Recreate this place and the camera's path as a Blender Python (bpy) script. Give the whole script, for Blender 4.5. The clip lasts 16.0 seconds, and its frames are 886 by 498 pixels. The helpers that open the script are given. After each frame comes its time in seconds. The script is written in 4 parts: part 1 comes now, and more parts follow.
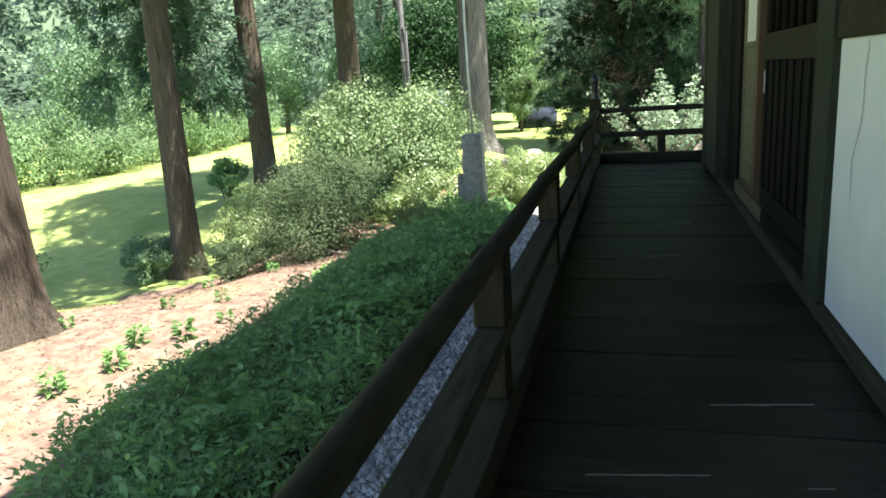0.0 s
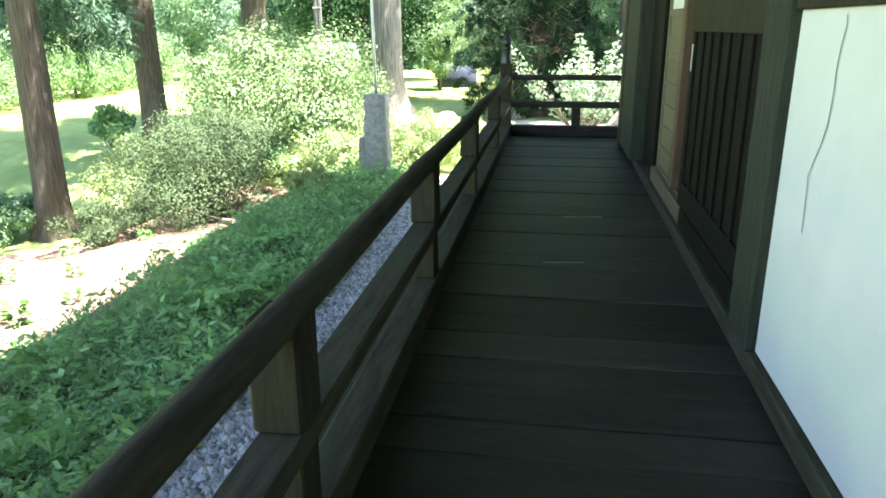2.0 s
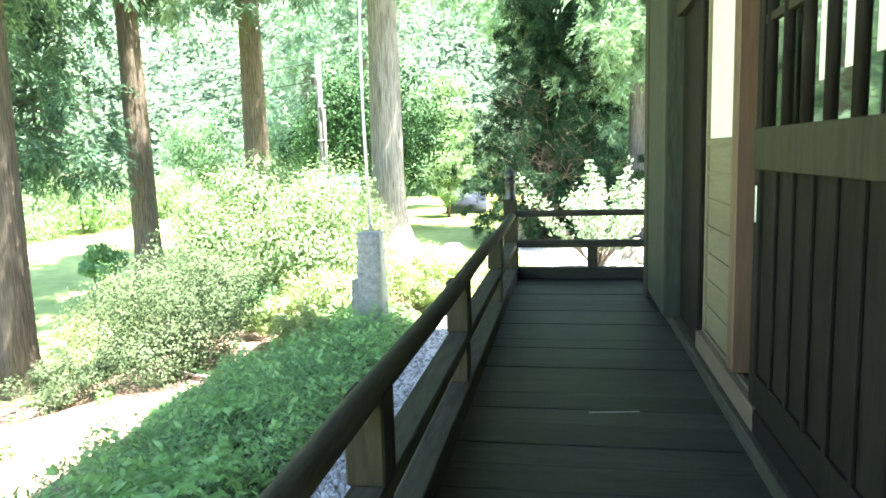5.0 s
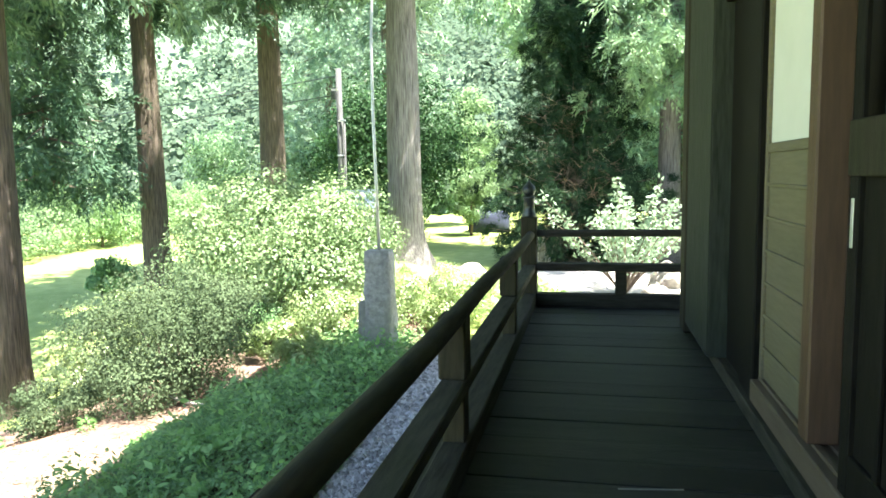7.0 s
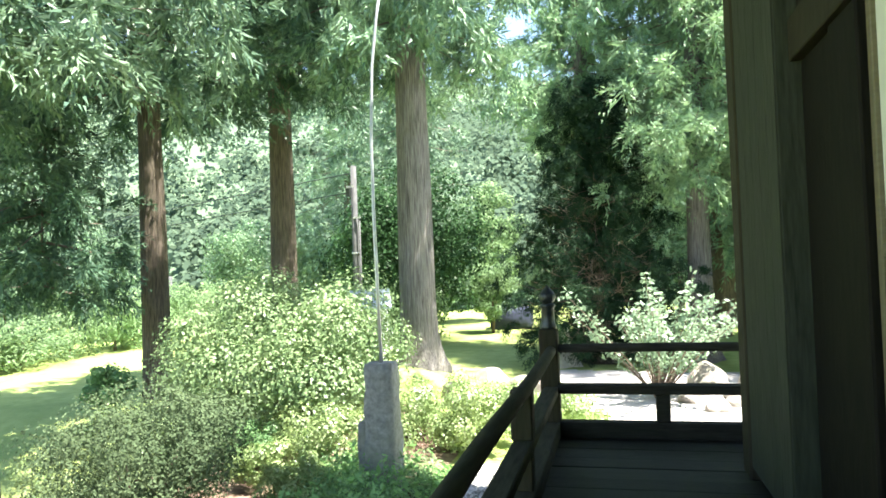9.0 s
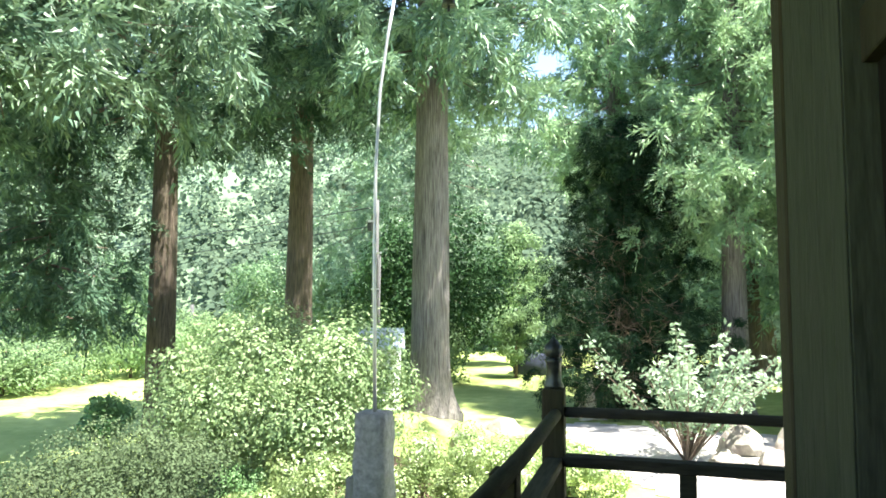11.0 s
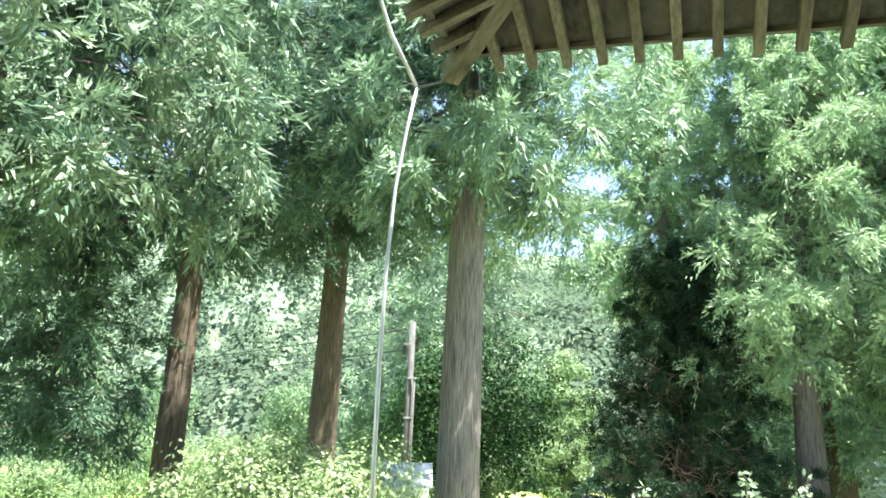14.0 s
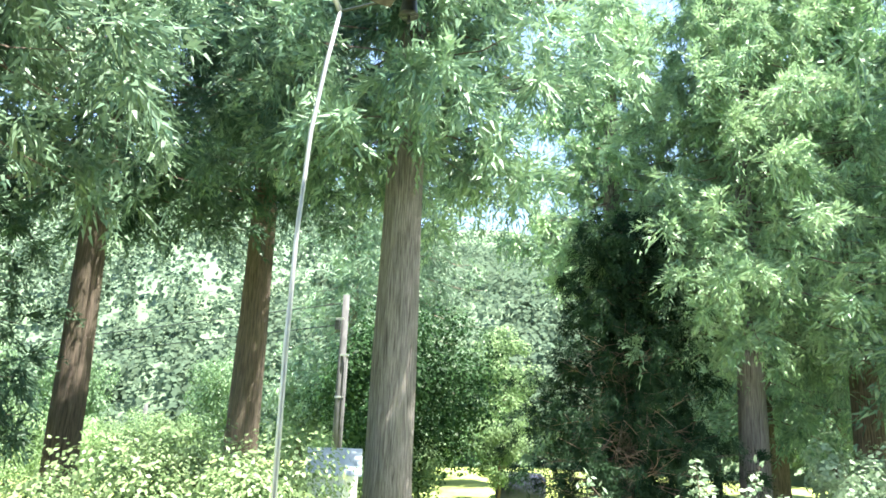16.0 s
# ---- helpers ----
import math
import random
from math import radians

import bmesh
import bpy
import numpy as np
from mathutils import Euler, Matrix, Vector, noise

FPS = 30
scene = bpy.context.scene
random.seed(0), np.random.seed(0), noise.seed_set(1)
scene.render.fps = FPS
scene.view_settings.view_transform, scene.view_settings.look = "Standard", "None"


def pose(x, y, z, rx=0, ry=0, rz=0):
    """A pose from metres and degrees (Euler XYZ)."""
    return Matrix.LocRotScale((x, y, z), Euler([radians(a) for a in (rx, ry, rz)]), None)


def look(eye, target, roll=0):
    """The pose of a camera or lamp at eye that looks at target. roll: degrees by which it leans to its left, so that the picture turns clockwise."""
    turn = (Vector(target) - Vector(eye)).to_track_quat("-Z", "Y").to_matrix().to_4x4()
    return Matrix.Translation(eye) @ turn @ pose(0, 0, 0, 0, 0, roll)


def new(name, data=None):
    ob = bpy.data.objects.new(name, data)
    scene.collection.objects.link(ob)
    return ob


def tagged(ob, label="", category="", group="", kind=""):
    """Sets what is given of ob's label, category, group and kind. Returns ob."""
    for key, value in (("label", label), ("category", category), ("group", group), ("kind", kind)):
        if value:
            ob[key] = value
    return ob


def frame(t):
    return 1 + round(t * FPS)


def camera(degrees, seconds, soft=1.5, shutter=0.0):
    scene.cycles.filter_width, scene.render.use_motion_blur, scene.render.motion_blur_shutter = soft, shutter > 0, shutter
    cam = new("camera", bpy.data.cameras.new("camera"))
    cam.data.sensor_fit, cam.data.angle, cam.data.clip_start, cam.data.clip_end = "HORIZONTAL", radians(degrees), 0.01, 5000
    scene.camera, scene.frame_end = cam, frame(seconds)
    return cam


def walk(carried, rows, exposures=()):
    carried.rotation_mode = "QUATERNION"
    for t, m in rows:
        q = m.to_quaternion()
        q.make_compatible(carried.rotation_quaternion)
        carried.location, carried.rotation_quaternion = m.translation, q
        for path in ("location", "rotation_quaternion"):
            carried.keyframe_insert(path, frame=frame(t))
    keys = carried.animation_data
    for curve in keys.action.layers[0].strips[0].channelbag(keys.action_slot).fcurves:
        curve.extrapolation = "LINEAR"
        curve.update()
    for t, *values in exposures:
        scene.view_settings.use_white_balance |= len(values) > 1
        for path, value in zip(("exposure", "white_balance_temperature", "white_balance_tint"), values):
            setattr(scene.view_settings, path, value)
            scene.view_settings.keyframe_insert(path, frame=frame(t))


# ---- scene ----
cam = camera(64.0, 16.0, 1.7)
PATH = [
    (0, (0.272, 0.471, 1.478), (-0.247, 2.343, 1.004), -3.7),
    (0.5, (0.26, 0.84, 1.457), (-0.143, 2.731, 0.947), -2.5),
    (1, (0.26, 1.122, 1.455), (-0.051, 3.014, 0.886), -2.6),
    (1.5, (0.338, 1.399, 1.465), (0.054, 3.276, 0.838), -0.7),
    (2, (0.383, 1.624, 1.478), (0.089, 3.51, 0.879), -0.2),
    (2.5, (0.343, 1.889, 1.517), (0.107, 3.81, 1.013), -1.9),
    (3, (0.341, 2.142, 1.512), (0.116, 4.075, 1.051), -1.6),
    (3.5, (0.385, 2.383, 1.539), (0.079, 4.32, 1.143), -0.6),
    (4, (0.427, 2.57, 1.545), (0.079, 4.495, 1.129), -0.0),
    (4.5, (0.371, 2.851, 1.572), (0.041, 4.799, 1.267), -1.4),
    (7, (0.375, 4.02, 1.477), (-0.036, 5.965, 1.263), -1.0),
    (7.5, (0.39, 4.297, 1.531), (-0.1, 6.23, 1.375), -1.1),
    (8, (0.389, 4.556, 1.531), (-0.129, 6.485, 1.431), -0.9),
    (8.5, (0.329, 4.904, 1.554), (-0.143, 6.848, 1.545), -2.2),
    (11, (0.42, 6.178, 1.607), (-0.134, 8.093, 1.768), 0.4),
    (11.5, (0.458, 6.326, 1.571), (-0.23, 8.19, 1.802), 1.1),
    (12, (0.438, 6.584, 1.564), (-0.247, 8.439, 1.863), 0.9),
    (12.5, (0.375, 6.913, 1.613), (-0.281, 8.766, 1.986), 0.6),
    (13, (0.377, 7.134, 1.633), (-0.29, 8.976, 2.039), 0.7),
    (13.5, (0.428, 7.349, 1.631), (-0.263, 9.17, 2.086), 2.3),
    (14, (0.346, 7.603, 1.658), (-0.33, 9.415, 2.169), 2.7),
    (14.5, (0.243, 7.885, 1.692), (-0.407, 9.684, 2.276), 2.7),
    (15, (0.186, 8.176, 1.726), (-0.439, 9.994, 2.277), 3.6),
    (15.5, (0.142, 8.534, 1.799), (-0.435, 10.363, 2.368), 3.1),
    (16, (0.001, 8.968, 1.914), (-0.519, 10.847, 2.36), 2.5),
]
EXPOSURES = [(0.0, 2.05), (1.0, 2.6), (1.5, 2.95), (2.0, 3.35), (2.5, 3.8), (3.0, 4.05), (4.5, 4.05), (7.0, 3.1), (8.5, 2.7), (11.5, 2.55), (16.0, 2.7)]
walk(cam, [(t, look(eye, target, roll)) for t, eye, target, roll in PATH], EXPOSURES)

# ---- light ----
SUN_DIR = Vector((-0.39, 0.07, -1.0)).normalized()
sun_el = math.asin(-SUN_DIR.z)
world = bpy.data.worlds.new("world")
world.use_nodes = True
scene.world = world
wn = world.node_tree.nodes
sky = wn.new("ShaderNodeTexSky")
sky.sky_type = "NISHITA"
sky.sun_disc = False
sky.sun_elevation = sun_el
sky.sun_rotation = math.atan2(-SUN_DIR.x, -SUN_DIR.y)
world.node_tree.links.new(sky.outputs[0], wn["Background"].inputs[0])
wn["Background"].inputs[1].default_value = 0.095
sun_data = bpy.data.lights.new("sun", "SUN")
sun_data.energy, sun_data.angle, sun_data.color = 5.0, radians(0.6), (1.0, 0.95, 0.86)
sun = new("sun", sun_data)
sun.matrix_world = look((20, -10, 40), Vector((20, -10, 40)) + SUN_DIR)


# ---- materials ----
def node_mat(name):
    m = bpy.data.materials.new(name)
    m.use_nodes = True
    nt = m.node_tree
    return m, nt, nt.nodes, nt.links, nt.nodes["Principled BSDF"]


def surface(name, c1, c2, scale=6.0, stretch=(1, 1, 1), rough=0.75, bump=0.25, fine=40.0, c3=None, patch=0.6, vary=0.0, metal=0.0, depth=0.01, spec=0.4):
    """Grain of two colours, larger patches of a third, and fine relief."""
    m, nt, ns, ln, bsdf = node_mat(name)
    tc = ns.new("ShaderNodeTexCoord")
    mp = ns.new("ShaderNodeMapping")
    mp.inputs["Scale"].default_value = stretch
    ln.new(tc.outputs["Object"], mp.inputs["Vector"])
    src = mp.outputs["Vector"]
    info = ns.new("ShaderNodeObjectInfo")
    add = ns.new("ShaderNodeVectorMath")
    add.operation = "MULTIPLY_ADD"
    comb = ns.new("ShaderNodeCombineXYZ")
    ln.new(info.outputs["Random"], comb.inputs[0])
    ln.new(info.outputs["Random"], comb.inputs[1])
    add.inputs[1].default_value = (7.3, 3.1, 0)
    ln.new(comb.outputs[0], add.inputs[0])
    ln.new(src, add.inputs[2])
    src = add.outputs[0]

    def noise_tex(sc, det, rgh=0.6):
        n = ns.new("ShaderNodeTexNoise")
        n.inputs["Scale"].default_value, n.inputs["Detail"].default_value, n.inputs["Roughness"].default_value = sc, det, rgh
        ln.new(src, n.inputs["Vector"])
        return n

    def mix(fac, a, b, mode="MIX"):
        x = ns.new("ShaderNodeMix")
        x.data_type, x.blend_type = "RGBA", mode
        for sock, v in ((x.inputs[0], fac), (x.inputs[6], a), (x.inputs[7], b)):
            if isinstance(v, (tuple, float, int)):
                sock.default_value = (*v, 1) if isinstance(v, tuple) else v
            else:
                ln.new(v, sock)
        return x.outputs[2]

    def ramp(v, lo, hi):
        r = ns.new("ShaderNodeMapRange")
        r.inputs[1].default_value, r.inputs[2].default_value = lo, hi
        ln.new(v, r.inputs[0])
        return r.outputs[0]

    g = noise_tex(scale, 6)
    col = mix(ramp(g.outputs[0], 0.32, 0.68), c1, c2)
    if c3:
        p = noise_tex(scale * 0.17, 4)
        f = ns.new("ShaderNodeMath")
        f.operation = "MULTIPLY"
        f.inputs[1].default_value = patch
        ln.new(ramp(p.outputs[0], 0.45, 0.7), f.inputs[0])
        col = mix(f.outputs[0], col, c3)
    if vary:
        r = ns.new("ShaderNodeMapRange")
        r.inputs[3].default_value, r.inputs[4].default_value = 1 - vary, 1 + vary
        ln.new(info.outputs["Random"], r.inputs[0])
        hsv = ns.new("ShaderNodeHueSaturation")
        ln.new(col, hsv.inputs["Color"])
        ln.new(r.outputs[0], hsv.inputs["Value"])
        col = hsv.outputs[0]
    ln.new(col, bsdf.inputs["Base Color"])
    bsdf.inputs["Roughness"].default_value = rough
    bsdf.inputs["Metallic"].default_value = metal
    bsdf.inputs["Specular IOR Level"].default_value = spec
    if bump:
        f = noise_tex(fine, 5, 0.7)
        b = ns.new("ShaderNodeBump")
        b.inputs["Strength"].default_value, b.inputs["Distance"].default_value = bump, depth
        ln.new(f.outputs[0], b.inputs["Height"])
        ln.new(b.outputs[0], bsdf.inputs["Normal"])
    return m


def leafy(name, c1, c2, through_light=0.35, gloss=0.06, clump=1.1, own=0.35):
    """Leaves: colour by leaf, some light through them, a little gloss."""
    m, nt, ns, ln, bsdf = node_mat(name)
    geo = ns.new("ShaderNodeNewGeometry")
    info = ns.new("ShaderNodeObjectInfo")
    x = ns.new("ShaderNodeMix")
    x.data_type = "RGBA"
    x.inputs[6].default_value, x.inputs[7].default_value = (*c1, 1), (*c2, 1)
    tc = ns.new("ShaderNodeTexCoord")
    nz = ns.new("ShaderNodeTexNoise")
    nz.inputs["Scale"].default_value, nz.inputs["Detail"].default_value = clump, 3
    ln.new(tc.outputs["Object"], nz.inputs["Vector"])
    sp = ns.new("ShaderNodeMapRange")
    sp.inputs[1].default_value, sp.inputs[2].default_value, sp.inputs[4].default_value = 0.34, 0.66, 1 - own
    ln.new(nz.outputs[0], sp.inputs[0])
    ad = ns.new("ShaderNodeMath")
    ad.operation = "MULTIPLY_ADD"
    ad.inputs[1].default_value = own
    ln.new(geo.outputs["Random Per Island"], ad.inputs[0])
    ln.new(sp.outputs[0], ad.inputs[2])
    ln.new(ad.outputs[0], x.inputs[0])
    hsv = ns.new("ShaderNodeHueSaturation")
    r = ns.new("ShaderNodeMapRange")
    r.inputs[3].default_value, r.inputs[4].default_value = 0.8, 1.2
    ln.new(info.outputs["Random"], r.inputs[0])
    ln.new(r.outputs[0], hsv.inputs["Value"])
    ln.new(x.outputs[2], hsv.inputs["Color"])
    dif, tra, glo = ns.new("ShaderNodeBsdfDiffuse"), ns.new("ShaderNodeBsdfTranslucent"), ns.new("ShaderNodeBsdfGlossy")
    glo.inputs["Roughness"].default_value = 0.45
    ln.new(hsv.outputs[0], dif.inputs[0])
    ln.new(hsv.outputs[0], tra.inputs[0])
    m1, m2 = ns.new("ShaderNodeMixShader"), ns.new("ShaderNodeMixShader")
    m1.inputs[0].default_value, m2.inputs[0].default_value = through_light, gloss
    ln.new(dif.outputs[0], m1.inputs[1])
    ln.new(tra.outputs[0], m1.inputs[2])
    ln.new(m1.outputs[0], m2.inputs[1])
    ln.new(glo.outputs[0], m2.inputs[2])
    ln.new(m2.outputs[0], ns["Material Output"].inputs[0])
    return m


M_FLOOR = surface("weathered_floor_wood", (0.010, 0.011, 0.008), (0.036, 0.037, 0.028), 5, (1, 9, 4), 0.45, 0.4, 30, (0.046, 0.047, 0.036), 0.75, 0.3, 0, 0.01, 0.22)
M_RAIL = surface("old_rail_wood", (0.022, 0.021, 0.013), (0.062, 0.058, 0.038), 4, (8, 1, 8), 0.8, 0.4, 26, (0.050, 0.056, 0.026), 0.6, 0.12, 0, 0.01, 0.15)
M_RAILX = surface("old_rail_wood_across", (0.020, 0.019, 0.013), (0.052, 0.050, 0.036), 4, (1, 8, 8), 0.8, 0.4, 26, (0.034, 0.040, 0.024), 0.5, 0.12, 0, 0.01, 0.15)
M_POST = surface("dark_post_wood", (0.020, 0.018, 0.011), (0.042, 0.038, 0.024), 4, (9, 9, 1), 0.75, 0.35, 28, (0.030, 0.035, 0.018), 0.5, 0.12, 0, 0.01, 0.12)
M_GREYWOOD = surface("grey_weathered_wood", (0.022, 0.026, 0.018), (0.050, 0.056, 0.041), 4, (10, 10, 1), 0.8, 0.4, 26, (0.032, 0.042, 0.026), 0.5, 0.1, 0, 0.01, 0.12)
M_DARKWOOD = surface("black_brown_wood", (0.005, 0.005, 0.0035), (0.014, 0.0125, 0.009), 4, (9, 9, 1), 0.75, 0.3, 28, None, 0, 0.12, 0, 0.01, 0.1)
M_BOARD = surface("pale_cedar_board", (0.112, 0.096, 0.052), (0.150, 0.132, 0.078), 4, (2, 1.2, 14), 0.65, 0.2, 30, (0.1014, 0.0975, 0.0585), 0.4, 0.08)
M_JAMB = surface("red_brown_wood", (0.07056, 0.03822, 0.01911), (0.1058, 0.06174, 0.03234), 4, (10, 10, 1), 0.6, 0.25, 30, (0.0588, 0.03528, 0.02058), 0.4, 0.06)
M_SILL = surface("worn_sill_wood", (0.1008, 0.07392, 0.04032), (0.1411, 0.1109, 0.0672), 4, (10, 1, 10), 0.6, 0.25, 30, (0.06048, 0.04704, 0.03024), 0.5, 0.08)
M_PLASTER = surface("white_lime_plaster", (0.5772, 0.6006, 0.5772), (0.6396, 0.6552, 0.624), 3, (1, 1, 1), 0.9, 0.15, 25, (0.5304, 0.5616, 0.5304), 0.5)
M_PAPER = surface("white_door_paper", (0.585, 0.5925, 0.495), (0.63, 0.63, 0.54), 3, (1, 1, 1), 0.9, 0.05, 25)
M_RAFTER = surface("rafter_wood", (0.070, 0.067, 0.055), (0.155, 0.148, 0.125), 4, (6, 1, 6), 0.85, 0.35, 26, (0.07, 0.075, 0.055), 0.5, 0.2, 0, 0.01, 0.12)
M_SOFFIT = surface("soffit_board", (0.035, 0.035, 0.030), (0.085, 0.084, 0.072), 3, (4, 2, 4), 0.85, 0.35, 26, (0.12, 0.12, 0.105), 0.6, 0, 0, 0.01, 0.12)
M_ROOF = surface("copper_roof_sheet", (0.12, 0.15, 0.14), (0.2, 0.23, 0.21), 3, (1, 1, 1), 0.55, 0.2, 18, (0.1, 0.1, 0.09), 0.5)
M_STONE = surface("rough_granite", (0.17, 0.175, 0.17), (0.34, 0.345, 0.33), 14, (1, 1, 1), 0.9, 0.8, 30, (0.2, 0.22, 0.16), 0.6, 0, 0, 0.03)
M_ROCK = surface("garden_rock", (0.19, 0.165, 0.145), (0.34, 0.305, 0.27), 8, (1, 1, 1), 0.9, 0.8, 20, (0.3, 0.32, 0.22), 0.5, 0.15, 0, 0.04)
M_BARK = surface("cedar_bark", (0.082, 0.071, 0.066), (0.37, 0.342, 0.325), 4.5, (9, 9, 0.5), 0.95, 1.0, 9, (0.26, 0.245, 0.22), 0.5, 0.1, 0, 0.08, 0.2)
# Browner bark, also darkened: shadow on the trunks is put into the colour.
M_BARK_SHADED = surface("shaded_brown_cedar_bark", (0.062, 0.051, 0.041), (0.240, 0.192, 0.150), 4.5, (9, 9, 0.5), 0.95, 1.0, 9, (0.115, 0.115, 0.07), 0.5, 0.1, 0, 0.08, 0.2)
M_LIMB = surface("limb_bark", (0.09, 0.065, 0.05), (0.19, 0.15, 0.12), 6, (3, 3, 1), 0.95, 0.5, 20, None, 0, 0.1, 0, 0.02, 0.2)
M_TWIG = surface("dead_twig_bark", (0.11, 0.078, 0.055), (0.22, 0.165, 0.12), 6, (2, 2, 2), 0.9, 0.3, 20, None, 0, 0.2)
M_GRASS = surface("mown_grass", (0.24, 0.31, 0.09), (0.36, 0.42, 0.15), 2.2, (1, 1, 1), 0.9, 0.5, 30, (0.18, 0.25, 0.07), 0.7, 0, 0, 0.06, 0.15)
M_SOIL = surface("needle_litter_soil", (0.125, 0.078, 0.060), (0.285, 0.200, 0.155), 4.5, (1, 1, 1), 0.95, 0.4, 60, (0.22, 0.20, 0.11), 0.6, 0, 0, 0.015, 0.15)
M_DIRT = surface("dark_earth", (0.05, 0.045, 0.03), (0.10, 0.085, 0.055), 6, (1, 1, 1), 0.95, 0.8, 26, (0.06, 0.075, 0.03), 0.6, 0, 0, 0.04, 0.15)
M_GRAVEL = surface("pale_gravel", (0.40, 0.38, 0.36), (0.62, 0.6, 0.57), 18, (1, 1, 1), 0.95, 1.0, 45, (0.46, 0.42, 0.36), 0.5, 0, 0, 0.03, 0.2)
M_PEBBLE2 = leafy("mixed_pebbles", (0.12, 0.12, 0.115), (0.55, 0.55, 0.54), 0.0, 0.02, 2.0, 0.9)
L_LITTER = leafy("fallen_brown_needles", (0.13, 0.08, 0.052), (0.32, 0.22, 0.15), 0.1, 0.02, 1.0, 0.6)
# Pale wood: the sunlight on the trunk flare is put into its colour.
M_PALEWOOD = surface("pale_sunlit_wood", (0.40, 0.37, 0.32), (0.58, 0.55, 0.49), 5, (8, 8, 0.6), 0.9, 0.6, 14, (0.3, 0.27, 0.22), 0.5, 0, 0, 0.04)
# Worn wood made pale: the glint along plank edges is put into it.
M_WORN_GLINT = surface("worn_glint_wood", (0.22, 0.22, 0.19), (0.32, 0.32, 0.28), 9, (1, 1, 1), 0.4, 0.1, 40)
M_STEEL = surface("galvanised_steel", (0.42, 0.43, 0.44), (0.55, 0.56, 0.57), 20, (1, 1, 0.3), 0.45, 0.1, 40, None, 0, 0, 0.7)
M_IRON = surface("dark_patinated_bronze", (0.03, 0.035, 0.035), (0.07, 0.08, 0.078), 12, (1, 1, 1), 0.4, 0.2, 40, None, 0, 0, 0.6)
# Concrete grey lowered: tree shade over the utility pole is put into it.
M_CONCRETE = surface("shade_toned_concrete", (0.060, 0.062, 0.064), (0.13, 0.133, 0.135), 6, (1, 1, 0.4), 0.9, 0.3, 30, (0.10, 0.105, 0.09), 0.5, 0, 0, 0.01, 0.15)
# Blue-grey lowered to near black; the pile's shade is in this colour.
M_TARP = surface("shaded_blue_tarpaulin", (0.018, 0.024, 0.048), (0.034, 0.044, 0.080), 3, (1, 1, 1), 0.85, 0.5, 6, None, 0, 0, 0, 0.05)
M_SHEETROOF = surface("blue_grey_sheet_roof", (0.30, 0.36, 0.42), (0.42, 0.48, 0.54), 4, (1, 1, 1), 0.5, 0.1, 20, (0.34, 0.35, 0.34), 0.5)
M_HUTWALL = surface("pale_hut_wall", (0.55, 0.57, 0.58), (0.68, 0.7, 0.7), 5, (1, 1, 1), 0.8, 0.2, 30)
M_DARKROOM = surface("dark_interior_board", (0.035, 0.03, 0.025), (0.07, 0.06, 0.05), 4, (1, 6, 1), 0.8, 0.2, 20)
M_CRACK = surface("crack_shadow_earth", (0.05, 0.05, 0.045), (0.09, 0.085, 0.075), 10, (1, 1, 1), 0.95, 0.2, 40)
# Hillside green made paler and bluer, with distance haze in the colour.
M_HILL = surface("hazy_wooded_hillside", (0.09, 0.14, 0.095), (0.14, 0.20, 0.13), 0.25, (1, 1, 1), 0.95, 0.3, 1.2, (0.12, 0.17, 0.08), 0.6, 0, 0, 0.6, 0.1)
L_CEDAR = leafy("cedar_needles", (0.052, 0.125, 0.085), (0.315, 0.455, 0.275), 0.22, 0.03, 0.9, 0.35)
# Brighter copy of the cedar needles; sunlight is put into this colour.
L_CEDAR_SUNLIT = leafy("sunlit_cedar_needles", (0.125, 0.24, 0.13), (0.42, 0.58, 0.33), 0.32, 0.03, 0.9, 0.35)
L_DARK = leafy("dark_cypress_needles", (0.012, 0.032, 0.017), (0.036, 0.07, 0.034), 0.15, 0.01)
L_BROAD = leafy("broad_leaves", (0.08, 0.16, 0.08), (0.19, 0.3, 0.15), 0.36, 0.03, 0.8, 0.35)
L_HYDR = leafy("hydrangea_leaves", (0.15, 0.25, 0.105), (0.32, 0.43, 0.205), 0.34, 0.03, 1.5, 0.3)
L_AZAL = leafy("azalea_leaves", (0.15, 0.235, 0.08), (0.32, 0.41, 0.16), 0.35)
L_HERB = leafy("ground_herb_leaves", (0.11, 0.23, 0.095), (0.27, 0.44, 0.19), 0.45, 0.02, 2.5, 0.4)
# Azalea leaves in dull olive: the shade on these bushes is put into the colour.
L_AZAL_SHADED = leafy("shaded_azalea_leaves", (0.072, 0.108, 0.058), (0.13, 0.178, 0.095), 0.34, 0.0)
L_FERN = leafy("fern_fronds", (0.13, 0.26, 0.08), (0.24, 0.42, 0.15), 0.45, 0.03, 2.0, 0.4)
L_PALE = leafy("pale_shrub_leaves", (0.15, 0.23, 0.14), (0.27, 0.36, 0.235), 0.38, 0.04, 1.5, 0.4)
# Darker copy of the cedar needles, with crown shade put into its colour.
L_CEDAR_SHADED = leafy("shaded_cedar_needles", (0.03, 0.075, 0.048), (0.13, 0.215, 0.125), 0.18, 0.02, 0.9, 0.35)
# Broadleaf green lowered so that the colour itself holds the tree's shade.
L_SHADE = leafy("shaded_broad_leaves", (0.012, 0.034, 0.014), (0.042, 0.09, 0.034), 0.22, 0.01, 0.8, 0.4)
L_BUSH = leafy("pale_bush_leaves", (0.14, 0.235, 0.11), (0.25, 0.36, 0.175), 0.38, 0.01, 0.8, 0.3)
